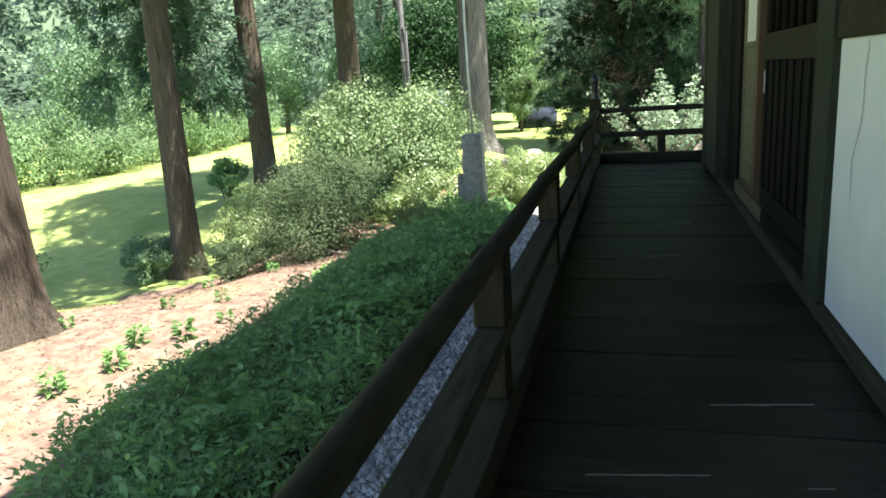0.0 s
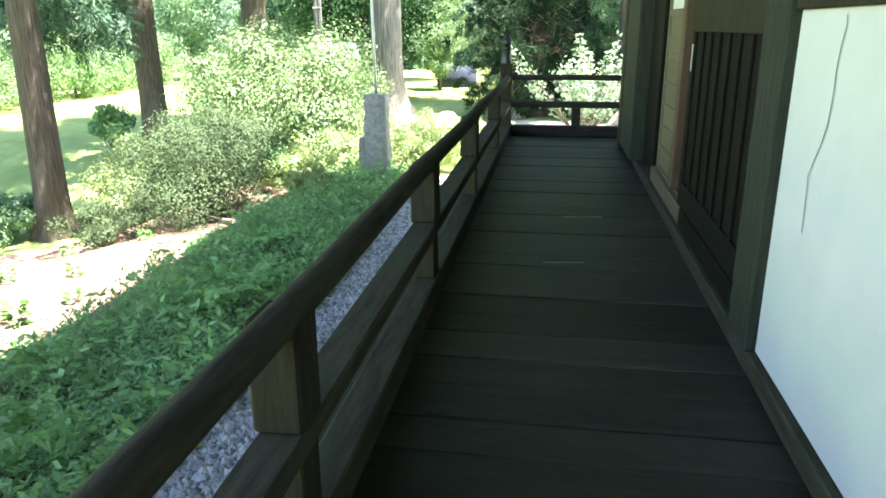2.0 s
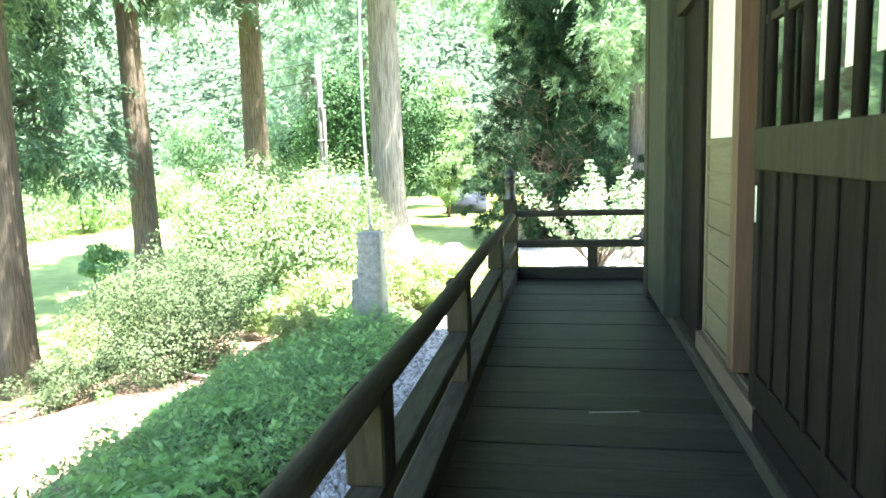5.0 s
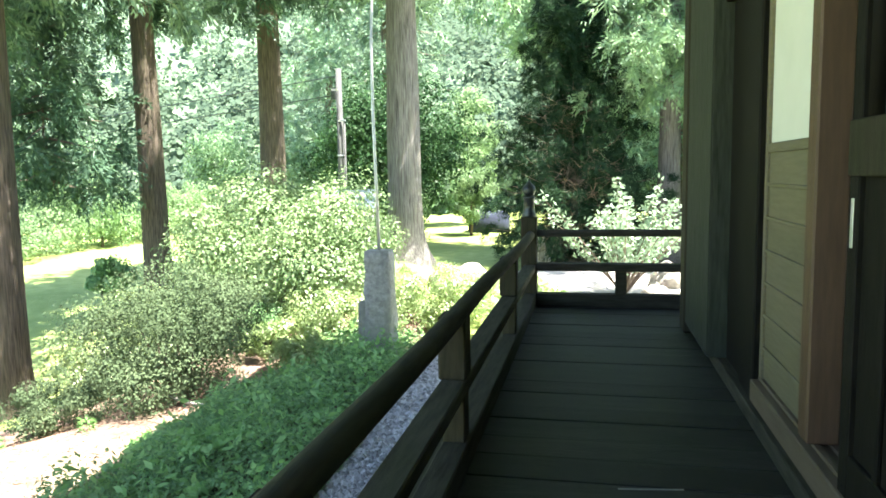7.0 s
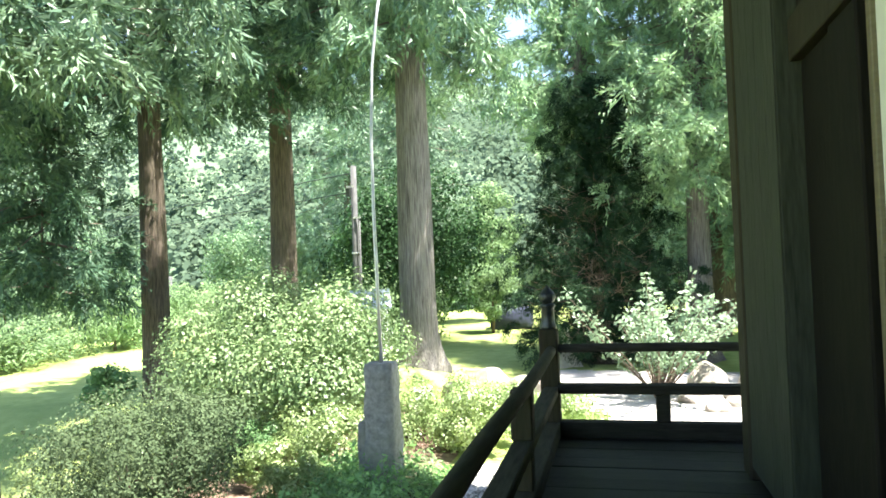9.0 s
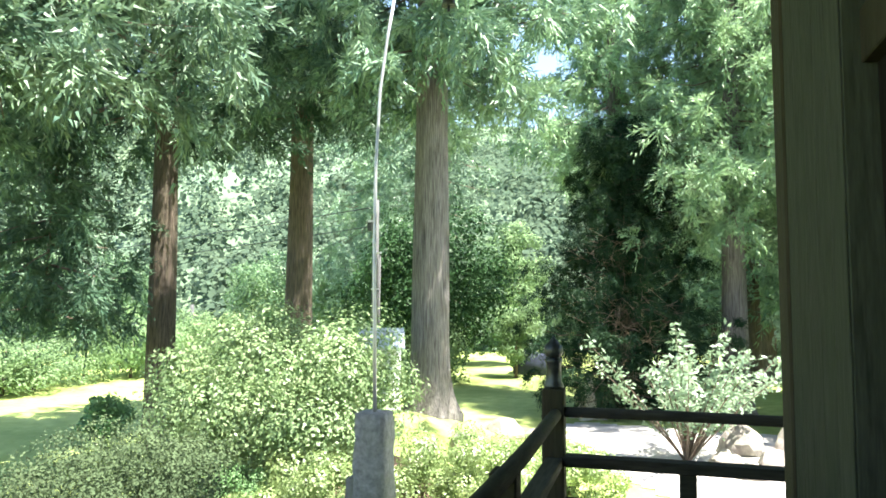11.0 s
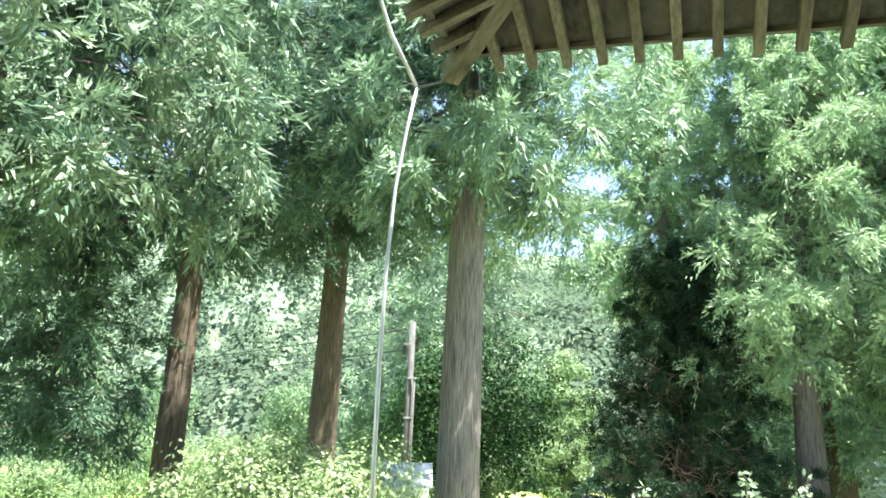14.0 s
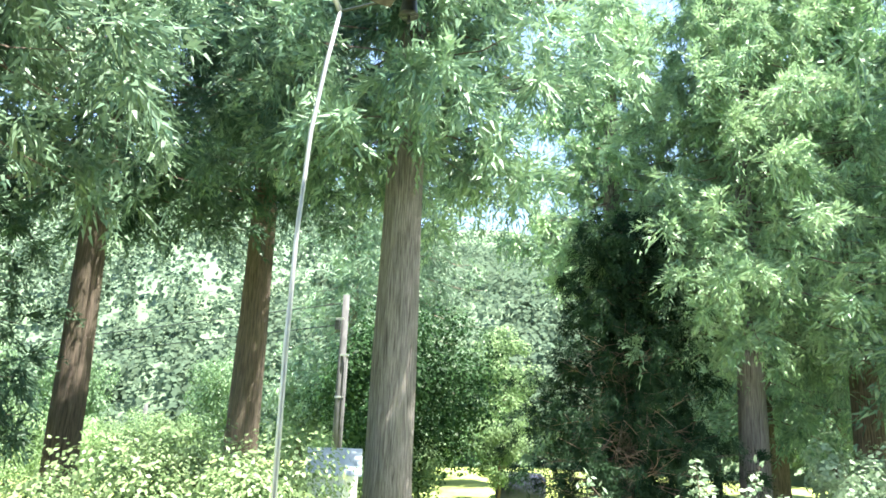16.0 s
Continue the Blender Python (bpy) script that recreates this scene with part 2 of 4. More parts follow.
# Far leaves carry the same haze, mixed into their pale green.
L_FAR = leafy("hazy_wood_leaves", (0.095, 0.15, 0.105), (0.165, 0.23, 0.15), 0.45, 0.0, 0.35, 0.3)
M_GLASS, _nt, _ns, _ln, _b = node_mat("window_glass")
_b.inputs["Transmission Weight"].default_value = 1.0
_b.inputs["Roughness"].default_value = 0.02
_b.inputs["IOR"].default_value = 1.45


# ---- builders ----
def mesh_ob(name, mesh, material, parent=None, label="", smooth=False):
    ob = new(name, mesh)
    if material and not mesh.materials:
        mesh.materials.append(material)
    if smooth:
        mesh.polygons.foreach_set("use_smooth", [True] * len(mesh.polygons))
    if parent:
        ob.parent = parent
    if label:
        ob["label"] = label
    return ob


def part(name, bm, material, parent=None, label="", smooth=False):
    mesh = bpy.data.meshes.new(name)
    bm.to_mesh(mesh)
    bm.free()
    return mesh_ob(name, mesh, material, parent, label, smooth)


def thing(name, label, category="", group="", kind="", at=(0, 0, 0)):
    ob = new(name)
    ob.location = at
    ob.empty_display_size = 0.2
    return tagged(ob, label, category, group, kind)


def add_box(bm, x0, x1, y0, y1, z0, z1, bevel=0.0):
    m = Matrix.Translation(((x0 + x1) / 2, (y0 + y1) / 2, (z0 + z1) / 2)) @ Matrix.Diagonal((x1 - x0, y1 - y0, z1 - z0, 1))
    geo = bmesh.ops.create_cube(bm, size=1, matrix=m)
    if bevel:
        edges = list({e for v in geo["verts"] for e in v.link_edges})
        bmesh.ops.bevel(bm, geom=edges, offset=bevel, segments=1, affect="EDGES")
    return bm


def box(x0, x1, y0, y1, z0, z1, bevel=0.006):
    return add_box(bmesh.new(), x0, x1, y0, y1, z0, z1, bevel)


def tube(points, radii, sides=10, cap=True, wobble=0.0, seed=0):
    """A tube through points with a radius at each."""
    rng = np.random.default_rng(seed)
    bm = bmesh.new()
    rings = []
    for i, p in enumerate(points):
        a, b = Vector(points[max(0, i - 1)]), Vector(points[min(len(points) - 1, i + 1)])
        d = (b - a).normalized()
        q = d.to_track_quat("Z", "Y")
        ring = []
        for k in range(sides):
            t = 2 * math.pi * k / sides
            r = radii[i] * (1 + wobble * rng.normal())
            ring.append(bm.verts.new(Vector(p) + q @ Vector((r * math.cos(t), r * math.sin(t), 0))))
        rings.append(ring)
    for r0, r1 in zip(rings, rings[1:]):
        for k in range(sides):
            bm.faces.new((r0[k], r0[(k + 1) % sides], r1[(k + 1) % sides], r1[k]))
    if cap:
        bm.faces.new(rings[0][::-1])
        bm.faces.new(rings[-1])
    return bm


def lathe(profile, at=(0, 0, 0), sides=16):
    return tube([(at[0], at[1], at[2] + z) for _, z in profile], [max(r, 0.002) for r, _ in profile], sides)


def from_np(name, verts, faces):
    mesh = bpy.data.meshes.new(name)
    nv, nf = len(verts), len(faces)
    corners = len(faces[0])
    mesh.vertices.add(nv)
    mesh.vertices.foreach_set("co", np.asarray(verts, np.float32).ravel())
    mesh.loops.add(nf * corners)
    mesh.loops.foreach_set("vertex_index", np.asarray(faces, np.int32).ravel())
    mesh.polygons.add(nf)
    mesh.polygons.foreach_set("loop_start", np.arange(0, nf * corners, corners, dtype=np.int32))
    mesh.update(calc_edges=True)
    return mesh


def unit(v):
    return v / (np.linalg.norm(v, axis=-1, keepdims=True) + 1e-9)


def blade_mesh(name, base, way, length, width, rng, sag=0.0, fold=0.0):
    """One four-cornered leaf for each base, along way."""
    n = len(base)
    way = unit(way)
    side = unit(np.cross(way, unit(rng.normal(size=(n, 3)))))
    length, width = np.broadcast_to(length, n)[:, None], np.broadcast_to(width, n)[:, None]
    mid = base + way * length * 0.45
    tip = base + way * length
    tip[:, 2] -= sag * length[:, 0]
    verts = np.stack([base, mid + side * width * 0.5, tip, mid - side * width * 0.5], 1).reshape(-1, 3)
    faces = np.arange(4 * n).reshape(n, 4)
    return from_np(name, verts, faces)


def needle_mesh(name, base, way, length, width, rng):
    """One pointed three-cornered spray for each base, along way."""
    n = len(base)
    way = unit(way)
    side = unit(np.cross(way, unit(rng.normal(size=(n, 3))))) * width[:, None] * 0.5
    low = base + way * length[:, None] * 0.2
    tip = base + way * length[:, None]
    tip[:, 2] -= 0.1 * length
    verts = np.stack([low + side, tip, low - side], 1).reshape(-1, 3)
    return from_np(name, verts, np.arange(3 * n).reshape(n, 3))


def leaf_mesh(name, base, normal, size, rng, slim=0.55):
    """Flat leaves that face normal."""
    n = len(base)
    normal = unit(normal)
    a = unit(np.cross(normal, unit(rng.normal(size=(n, 3)))))
    b = np.cross(normal, a)
    size = np.broadcast_to(size, n)[:, None]
    verts = np.stack([base - a * size * 0.5, base + b * size * slim * 0.5, base + a * size * 0.5, base - b * size * slim * 0.5], 1).reshape(-1, 3)
    return from_np(name, verts, np.arange(4 * n).reshape(n, 4))


def smooth_step(a, b, v):
    t = np.clip((v - a) / (b - a), 0, 1)
    return t * t * (3 - 2 * t)


def ground_z(x, y):
    """Height of the ground: a shelf by the building, the yard below, a mound with the tall cedar."""
    x, y = np.asarray(x, float), np.asarray(y, float)
    z = -1.82 + 0.32 * smooth_step(-4.4, -2.1, x) * (1 - smooth_step(14.5, 18, y))
    z = z + 1.25 * np.exp(-(((x + 4.9) / 3.0) ** 2) - ((y - 20.3) / 3.0) ** 2)
    z = z - 0.25 * smooth_step(-8, -14, x) + 0.06 * np.sin(x * 0.9 + 1) * np.cos(y * 0.7)
    z = z - 0.95 * smooth_step(-5.6, -9.6, x) * smooth_step(9, 13, y) * (1 - smooth_step(17, 23, y))
    return z


def gz(x, y):
    return float(ground_z(x, y))


def sheet(name, material, inside, step, lift, x0, x1, y0, y1, label, category):
    """A piece of ground surface that follows the ground, where inside(x, y) holds."""
    xs, ys = np.arange(x0, x1 + step, step), np.arange(y0, y1 + step, step)
    gx, gy = np.meshgrid(xs, ys, indexing="ij")
    pts = np.stack([gx, gy, ground_z(gx, gy) + lift], -1).reshape(-1, 3)
    ny = len(ys)
    faces = []
    for i in range(len(xs) - 1):
        for j in range(ny - 1):
            if inside(xs[i] + step / 2, ys[j] + step / 2):
                faces.append((i * ny + j, (i + 1) * ny + j, (i + 1) * ny + j + 1, i * ny + j + 1))
    mesh = from_np(name, pts, faces)
    return tagged(mesh_ob(name, mesh, material, None, "", True), label, category, "", "structure")


# ---- ground ----
def build_ground():
    near = np.linspace(-40, 40, 161)
    far = np.array([-3000, -1200, -500, -220, -120, -70, -50])
    xs = np.concatenate([far, near, -far[::-1]])
    ys = np.concatenate([far, near, np.linspace(41, 70, 30), [90, 120, 220, 500, 1200, 3000]])
    gx, gy = np.meshgrid(xs, ys, indexing="ij")
    pts = np.stack([gx, gy, ground_z(gx, gy)], -1).reshape(-1, 3)
    ny = len(ys)
    i, j = np.meshgrid(np.arange(len(xs) - 1), np.arange(ny - 1), indexing="ij")
    a = (i * ny + j).ravel()
    mesh = from_np("ground", pts, np.stack([a, a + ny, a + ny + 1, a + 1], -1))
    tagged(mesh_ob("ground", mesh, M_GRASS, None, "", True), "mown green lawn running out to the woods", "lawn", "", "structure")

    def wav(v, k):
        return 0.35 * math.sin(v * 1.3 + k) + 0.2 * math.sin(v * 3.1 + 2 * k)

    sheet("soil", M_SOIL, lambda x, y: -9.6 + wav(y, 1) * 2 < x < -2.5 and y < 17.6 + wav(x, 0) * 2, 0.2, 0.015, -12, -2, -8, 20,
          "bare reddish soil strewn with cedar needles", "soil")
    sheet("pavement", M_DIRT, lambda x, y: -4.6 + wav(y, 2) * 0.4 < x < -2.1 and y < 15.5, 0.2, 0.02, -6, 0, -8, 16, "dark earth under the herbs", "soil")
    sheet("pavement", M_GRAVEL, lambda x, y: y > 19.0 + wav(x, 1) + 3.5 * math.exp(-((x + 2) / 2.0) ** 2) and y < 27.5 + wav(x, 3) and -1.8 + wav(y, 1) < x < 16, 0.25, 0.02, -4, 16, 17, 30,
          "pale sunlit gravel court before the building", "gravel court")
    sheet("pavement", M_GRAVEL, lambda x, y: -2.1 < x < 6 and y < 16.5, 0.25, 0.025, -2.2, 6, -8, 17, "grey gravel drip strip below the veranda", "gravel strip")


build_ground()

# ---- veranda ----
X_WALL, Y_END, Y_BACK = 1.30, 11.95, -3.2
RAIL_X, RAIL_Y = -0.30, 11.80


def build_veranda():
    floor = thing("floor", "dark weathered veranda floor of wide cross planks", "floor", "", "structure", (0, 0, 0))
    part("edge_beam", box(-0.50, -0.36, Y_BACK, 12.10, -0.24, -0.002), M_RAIL, floor, "weathered edge beam of the veranda")
    part("edge_beam", box(-0.50, 6.0, 12.10, 12.24, -0.24, -0.002), M_RAILX, floor)
    part("joist_deck", box(-0.36, 6.0, Y_BACK, 12.10, -0.12, -0.052, 0), M_DARKWOOD, floor)
    for k in range(8):
        part("stilt", box(-0.48, -0.32, 11.9 - 2.1 * k - 0.08, 11.9 - 2.1 * k + 0.08, -1.6, -0.24), M_POST, floor)
    y, k = Y_BACK, 0
    shared = {}
    while y < 10.9:
        w = (0.26, 0.30, 0.24, 0.28)[k % 4]
        if w not in shared:
            bm = box(-0.355, 1.52, 0.0025, w - 0.0025, -0.05, 0.0, 0.004)
            shared[w] = bpy.data.meshes.new("plank")
            bm.to_mesh(shared[w])
            bm.free()
        ob = mesh_ob("plank", shared[w], M_FLOOR, floor)
        ob.location = (0, y, (0.0, -0.003, 0.002, -0.002, 0.001)[k % 5])
        y, k = y + w, k + 1
    while y < 12.05:
        ob = part("plank", box(-0.355, 5.9, y + 0.004, min(y + 0.29, 12.095), -0.05, 0.0, 0.004), M_FLOOR, floor)
        y += 0.294


build_veranda()


def build_railing():
    """Low temple railing: round top rail, flat middle rail, ground rail, struts, newel with a jewel finial."""
    r = thing("veranda_railing", "dark weathered wooden veranda railing with round top rail", "railing", "veranda railings", "", (RAIL_X, 0, 0))

    def put(name, bm, mat=M_RAIL, parent=r, label="", smooth=False):
        ob = part(name, bm, mat, parent, label, smooth)
        ob.location = (-RAIL_X, 0, 0)
        return ob

    x = RAIL_X
    ys = np.arange(Y_BACK, RAIL_Y - 0.05, 0.5)
    put("top_rail", tube([(x + 0.025 + 0.004 * math.sin(v * 2), v, 0.778 + 0.005 * math.sin(v * 1.7)) for v in (*ys, RAIL_Y - 0.08)], [0.048] * (len(ys) + 1), 16), smooth=True)
    put("middle_rail", box(x - 0.055, x + 0.075, Y_BACK, RAIL_Y - 0.07, 0.385, 0.46, 0.008))
    put("ground_rail", box(x - 0.055, x + 0.08, Y_BACK, RAIL_Y - 0.07, 0.0, 0.14, 0.008))
    for v in (9.82, 7.43, 5.36, 3.24, 1.2, -0.7, -2.7):
        bm = box(x - 0.066, x + 0.074, v - 0.078, v + 0.078, 0.458, 0.778, 0.009)
        put("upper_strut", bm, M_POST)
        put("lower_strut", box(x - 0.05, x + 0.062, v - 0.07, v + 0.07, 0.138, 0.387, 0.006), M_POST)
    newel = put("newel_post", box(x - 0.085, x + 0.085, RAIL_Y - 0.075, RAIL_Y + 0.095, 0.0, 0.98, 0.012), M_POST)
    ob = part("neck", lathe([(0.075, 0.98), (0.078, 1.0), (0.062, 1.04), (0.058, 1.17), (0.07, 1.18), (0.07, 1.2), (0.05, 1.21)], (x, RAIL_Y + 0.01, 0), 18), M_IRON, newel, "", True)
    ob = part("finial", lathe([(0.035, 1.205), (0.06, 1.225), (0.078, 1.262), (0.07, 1.30), (0.045, 1.33), (0.022, 1.352), (0.008, 1.375), (0.001, 1.385)], (x, RAIL_Y + 0.01, 0), 18), M_IRON, newel, "dark bronze jewel finial", True)

    e = thing("veranda_railing", "dark weathered wooden railing across the veranda end", "railing", "veranda railings", "", (0, RAIL_Y, 0))

    def pute(name, bm, mat=M_RAILX, smooth=False):
        ob = part(name, bm, mat, e, "", smooth)
        ob.location = (0, -RAIL_Y, 0)

    pute("top_rail", tube([(v, RAIL_Y, 0.80 + 0.004 * math.sin(v * 2)) for v in np.linspace(RAIL_X + 0.08, 5.8, 12)], [0.04] * 12, 14), smooth=True)
    pute("middle_rail", box(RAIL_X + 0.07, 5.8, RAIL_Y - 0.075, RAIL_Y + 0.075, 0.395, 0.475))
    pute("ground_rail", box(RAIL_X + 0.07, 5.8, RAIL_Y - 0.06, RAIL_Y + 0.06, 0.0, 0.145))
    for v in (0.68, 2.3, 3.9, 5.5):
        pute("lower_strut", box(v - 0.06, v + 0.06, RAIL_Y - 0.045, RAIL_Y + 0.045, 0.145, 0.39))


build_railing()


# ---- building ----
def build_walls():
    w = thing("wall_east", "dark timber temple wall with white plaster and wooden doors", "wall", "", "structure")
    X = X_WALL
    # base beams along the whole wall
    part("ground_sill", box(X - 0.03, X + 0.2, Y_BACK, 10.78, 0.0, 0.095), M_RAIL, w, "worn threshold beam at the floor")
    part("base_beam", box(X + 0.02, X + 0.2, Y_BACK, 4.66, 0.095, 0.10), M_DARKWOOD, w)
    part("plaster_panel", box(X + 0.005, X + 0.13, Y_BACK, 4.66, 0.10, 1.535, 0.004), M_PLASTER, w, "white plaster panel with a long crack")
    bm = bmesh.new()
    pts = [(4.192, 1.51), (4.185, 1.47), (4.205, 1.42), (4.214, 1.34), (4.208, 1.27), (4.215, 1.16), (4.25, 1.08), (4.29, 1.02), (4.33, 0.955), (4.322, 0.93), (4.312, 0.85), (4.305, 0.75)]
    for (a, za), (b, zb) in zip(pts, pts[1:]):
        vs = [bm.verts.new((X + 0.001, v, z)) for v, z in ((a - 0.003, za), (a + 0.003, za), (b + 0.003, zb), (b - 0.003, zb))]
        bm.faces.new(vs)
    part("crack", bm, M_CRACK, w, "thin dark crack in the plaster")
    part("tie_beam", box(X - 0.02, X + 0.16, Y_BACK, 4.66, 1.535, 1.72), M_POST, w)
    part("upper_boarding", box(X + 0.03, X + 0.14, Y_BACK, 4.66, 1.72, 5.6, 0), M_JAMB, w, "reddish brown boards above the beam")
    part("post", box(X - 0.045, X + 0.18, 4.66, 4.98, 0.095, 5.6, 0.01), M_GREYWOOD, w, "grey weathered wall post")
    # bay with the sliding doors
    part("door_head", box(X - 0.02, X + 0.16, 4.98, 9.40, 2.62, 2.85), M_POST, w)
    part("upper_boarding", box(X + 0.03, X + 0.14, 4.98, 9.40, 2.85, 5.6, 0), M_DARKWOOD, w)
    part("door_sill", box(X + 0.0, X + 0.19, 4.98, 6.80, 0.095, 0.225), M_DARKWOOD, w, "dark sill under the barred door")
    sill = part("door_sill", box(X + 0.0, X + 0.19, 6.80, 8.42, 0.095, 0.225), M_SILL, w, "worn pale door sill with two grooves")
    for k in (0.045, 0.12):
        part("track", box(X + k, X + k + 0.03, 6.80, 8.42, 0.225, 0.245, 0.003), M_SILL, sill)
    part("jamb", box(X + 0.01, X + 0.15, 7.33, 7.46, 0.245, 2.62, 0.008), M_JAMB, w, "reddish brown door jamb")
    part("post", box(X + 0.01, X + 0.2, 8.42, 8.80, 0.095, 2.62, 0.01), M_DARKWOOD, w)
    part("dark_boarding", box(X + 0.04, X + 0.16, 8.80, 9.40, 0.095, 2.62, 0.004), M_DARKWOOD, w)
    box_wall = part("shutter_case", box(X - 0.09, X + 0.2, 9.40, 10.62, 0.095, 5.6, 0.004), M_GREYWOOD, w, "grey-green weathered shutter case boards")
    for k in range(5):
        part("board", box(X - 0.10, X - 0.09, 9.41 + 0.242 * k, 9.41 + 0.242 * k + 0.235, 0.10, 5.58, 0.003), M_GREYWOOD, box_wall)
    part("corner_post", box(X - 0.115, X + 0.2, 10.62, 10.90, 0.0, 5.6, 0.012), M_POST, w, "dark corner post of the building")
    # the far side and the room behind
    n = thing("wall_north", "dark boarded end wall of the temple", "wall", "", "structure")
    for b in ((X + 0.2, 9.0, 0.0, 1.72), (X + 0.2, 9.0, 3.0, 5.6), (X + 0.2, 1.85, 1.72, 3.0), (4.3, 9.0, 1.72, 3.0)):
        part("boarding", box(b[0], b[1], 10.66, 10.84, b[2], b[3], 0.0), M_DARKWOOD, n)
    for v in (1.85, 2.6, 3.4, 4.2):
        part("mullion", box(v, v + 0.06, 10.70, 10.78, 1.72, 3.0, 0.0), M_DARKWOOD, n)
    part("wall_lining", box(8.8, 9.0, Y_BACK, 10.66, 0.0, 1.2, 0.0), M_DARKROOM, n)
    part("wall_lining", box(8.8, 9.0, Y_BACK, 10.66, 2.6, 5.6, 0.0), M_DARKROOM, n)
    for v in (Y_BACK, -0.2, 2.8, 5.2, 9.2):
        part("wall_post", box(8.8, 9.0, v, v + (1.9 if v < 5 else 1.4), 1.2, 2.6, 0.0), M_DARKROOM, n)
    s = thing("wall_south", "dark boarded back wall of the temple", "wall", "", "structure")
    part("boarding", box(-0.4, 9.0, Y_BACK - 0.2, Y_BACK, -0.2, 5.6, 0.0), M_DARKWOOD, s)
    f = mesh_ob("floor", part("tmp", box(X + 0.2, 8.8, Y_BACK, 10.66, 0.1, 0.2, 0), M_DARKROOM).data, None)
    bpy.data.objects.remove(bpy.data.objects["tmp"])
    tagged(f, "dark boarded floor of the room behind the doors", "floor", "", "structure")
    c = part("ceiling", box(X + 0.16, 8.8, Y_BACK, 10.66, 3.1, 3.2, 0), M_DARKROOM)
    tagged(c, "dark wooden ceiling of the room", "ceiling", "", "structure")


build_walls()


def build_lattice_door():
    """Sliding door: battened boards below, a middle rail, round bars over glass above."""
    X = X_WALL - 0.005
    y0, y1 = 4.985, 6.86
    d = tagged(thing("door_1", "dark sliding door with battened boards and barred glass", "door", "", "structure"), "")
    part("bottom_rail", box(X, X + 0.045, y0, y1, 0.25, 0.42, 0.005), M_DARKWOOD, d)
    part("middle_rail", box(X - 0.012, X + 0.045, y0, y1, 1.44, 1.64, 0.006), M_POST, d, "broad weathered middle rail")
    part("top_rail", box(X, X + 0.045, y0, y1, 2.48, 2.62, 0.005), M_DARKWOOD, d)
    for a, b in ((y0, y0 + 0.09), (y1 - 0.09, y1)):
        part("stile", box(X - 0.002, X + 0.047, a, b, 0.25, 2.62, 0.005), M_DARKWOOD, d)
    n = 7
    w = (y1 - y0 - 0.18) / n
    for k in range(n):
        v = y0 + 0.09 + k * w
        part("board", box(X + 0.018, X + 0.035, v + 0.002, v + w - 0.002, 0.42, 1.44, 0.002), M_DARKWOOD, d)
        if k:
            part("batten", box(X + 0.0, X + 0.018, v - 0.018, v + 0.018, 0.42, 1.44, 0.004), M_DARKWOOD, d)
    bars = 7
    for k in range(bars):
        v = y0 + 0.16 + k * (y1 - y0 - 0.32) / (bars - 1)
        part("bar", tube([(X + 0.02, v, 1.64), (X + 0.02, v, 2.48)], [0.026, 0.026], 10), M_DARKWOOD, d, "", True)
    part("cross_bar", box(X + 0.005, X + 0.035, y0 + 0.09, y1 - 0.09, 2.12, 2.16, 0.003), M_POST, d)
    pane = part("pane", box(X + 0.046, X + 0.050, y0 + 0.02, y1 - 0.02, 1.6, 2.5, 0), M_GLASS, d, "clear glass behind the bars")
    pane.visible_shadow = False
    part("latch_plate", box(X - 0.006, X - 0.001, y1 - 0.055, y1 - 0.03, 1.18, 1.36, 0.002), M_STEEL, d, "slim bright metal latch plate")
    for v, z, h in ((5.22, 1.86, 0.6), (5.48, 1.84, 0.62), (5.74, 1.82, 0.64), (6.0, 1.80, 0.66)):
        p = part("paper_notice", box(X + 0.0425, X + 0.0445, v, v + 0.13, z, z + h, 0), M_PAPER)
        tagged(p, "white paper strip hanging behind the bars", "paper strip", "paper strips behind the bars")


build_lattice_door()


def build_board_door():
    """Sliding door of pale boards with a white paper panel above."""
    X = X_WALL + 0.06
    y0, y1 = 7.46, 8.41
    d = thing("door_2", "pale wooden sliding door with white paper upper panel", "door", "", "structure")
    part("stile", box(X - 0.015, X + 0.03, y0, y0 + 0.05, 0.247, 2.62, 0.004), M_BOARD, d, "pale wooden stile")
    part("stile", box(X - 0.015, X + 0.03, y1 - 0.05, y1, 0.247, 2.62, 0.004), M_BOARD, d)
    z = 0.247
    for k in range(7):
        part("board", box(X, X + 0.02, y0 + 0.05, y1 - 0.05, z + 0.002, z + 0.186, 0.003), M_BOARD, d)
        part("batten", box(X - 0.012, X - 0.0, y0 + 0.05, y1 - 0.05, z + 0.176, z + 0.196, 0.003), M_BOARD, d)
        z += 0.189
    part("middle_rail", box(X - 0.014, X + 0.03, y0 + 0.05, y1 - 0.05, z, z + 0.04, 0.004), M_BOARD, d)
    part("paper_panel", box(X + 0.006, X + 0.012, y0 + 0.05, y1 - 0.05, z + 0.04, 2.58, 0), M_PAPER, d, "plain white paper panel")
    part("top_rail", box(X - 0.014, X + 0.03, y0 + 0.05, y1 - 0.05, 2.58, 2.62, 0.003), M_BOARD, d)


build_board_door()


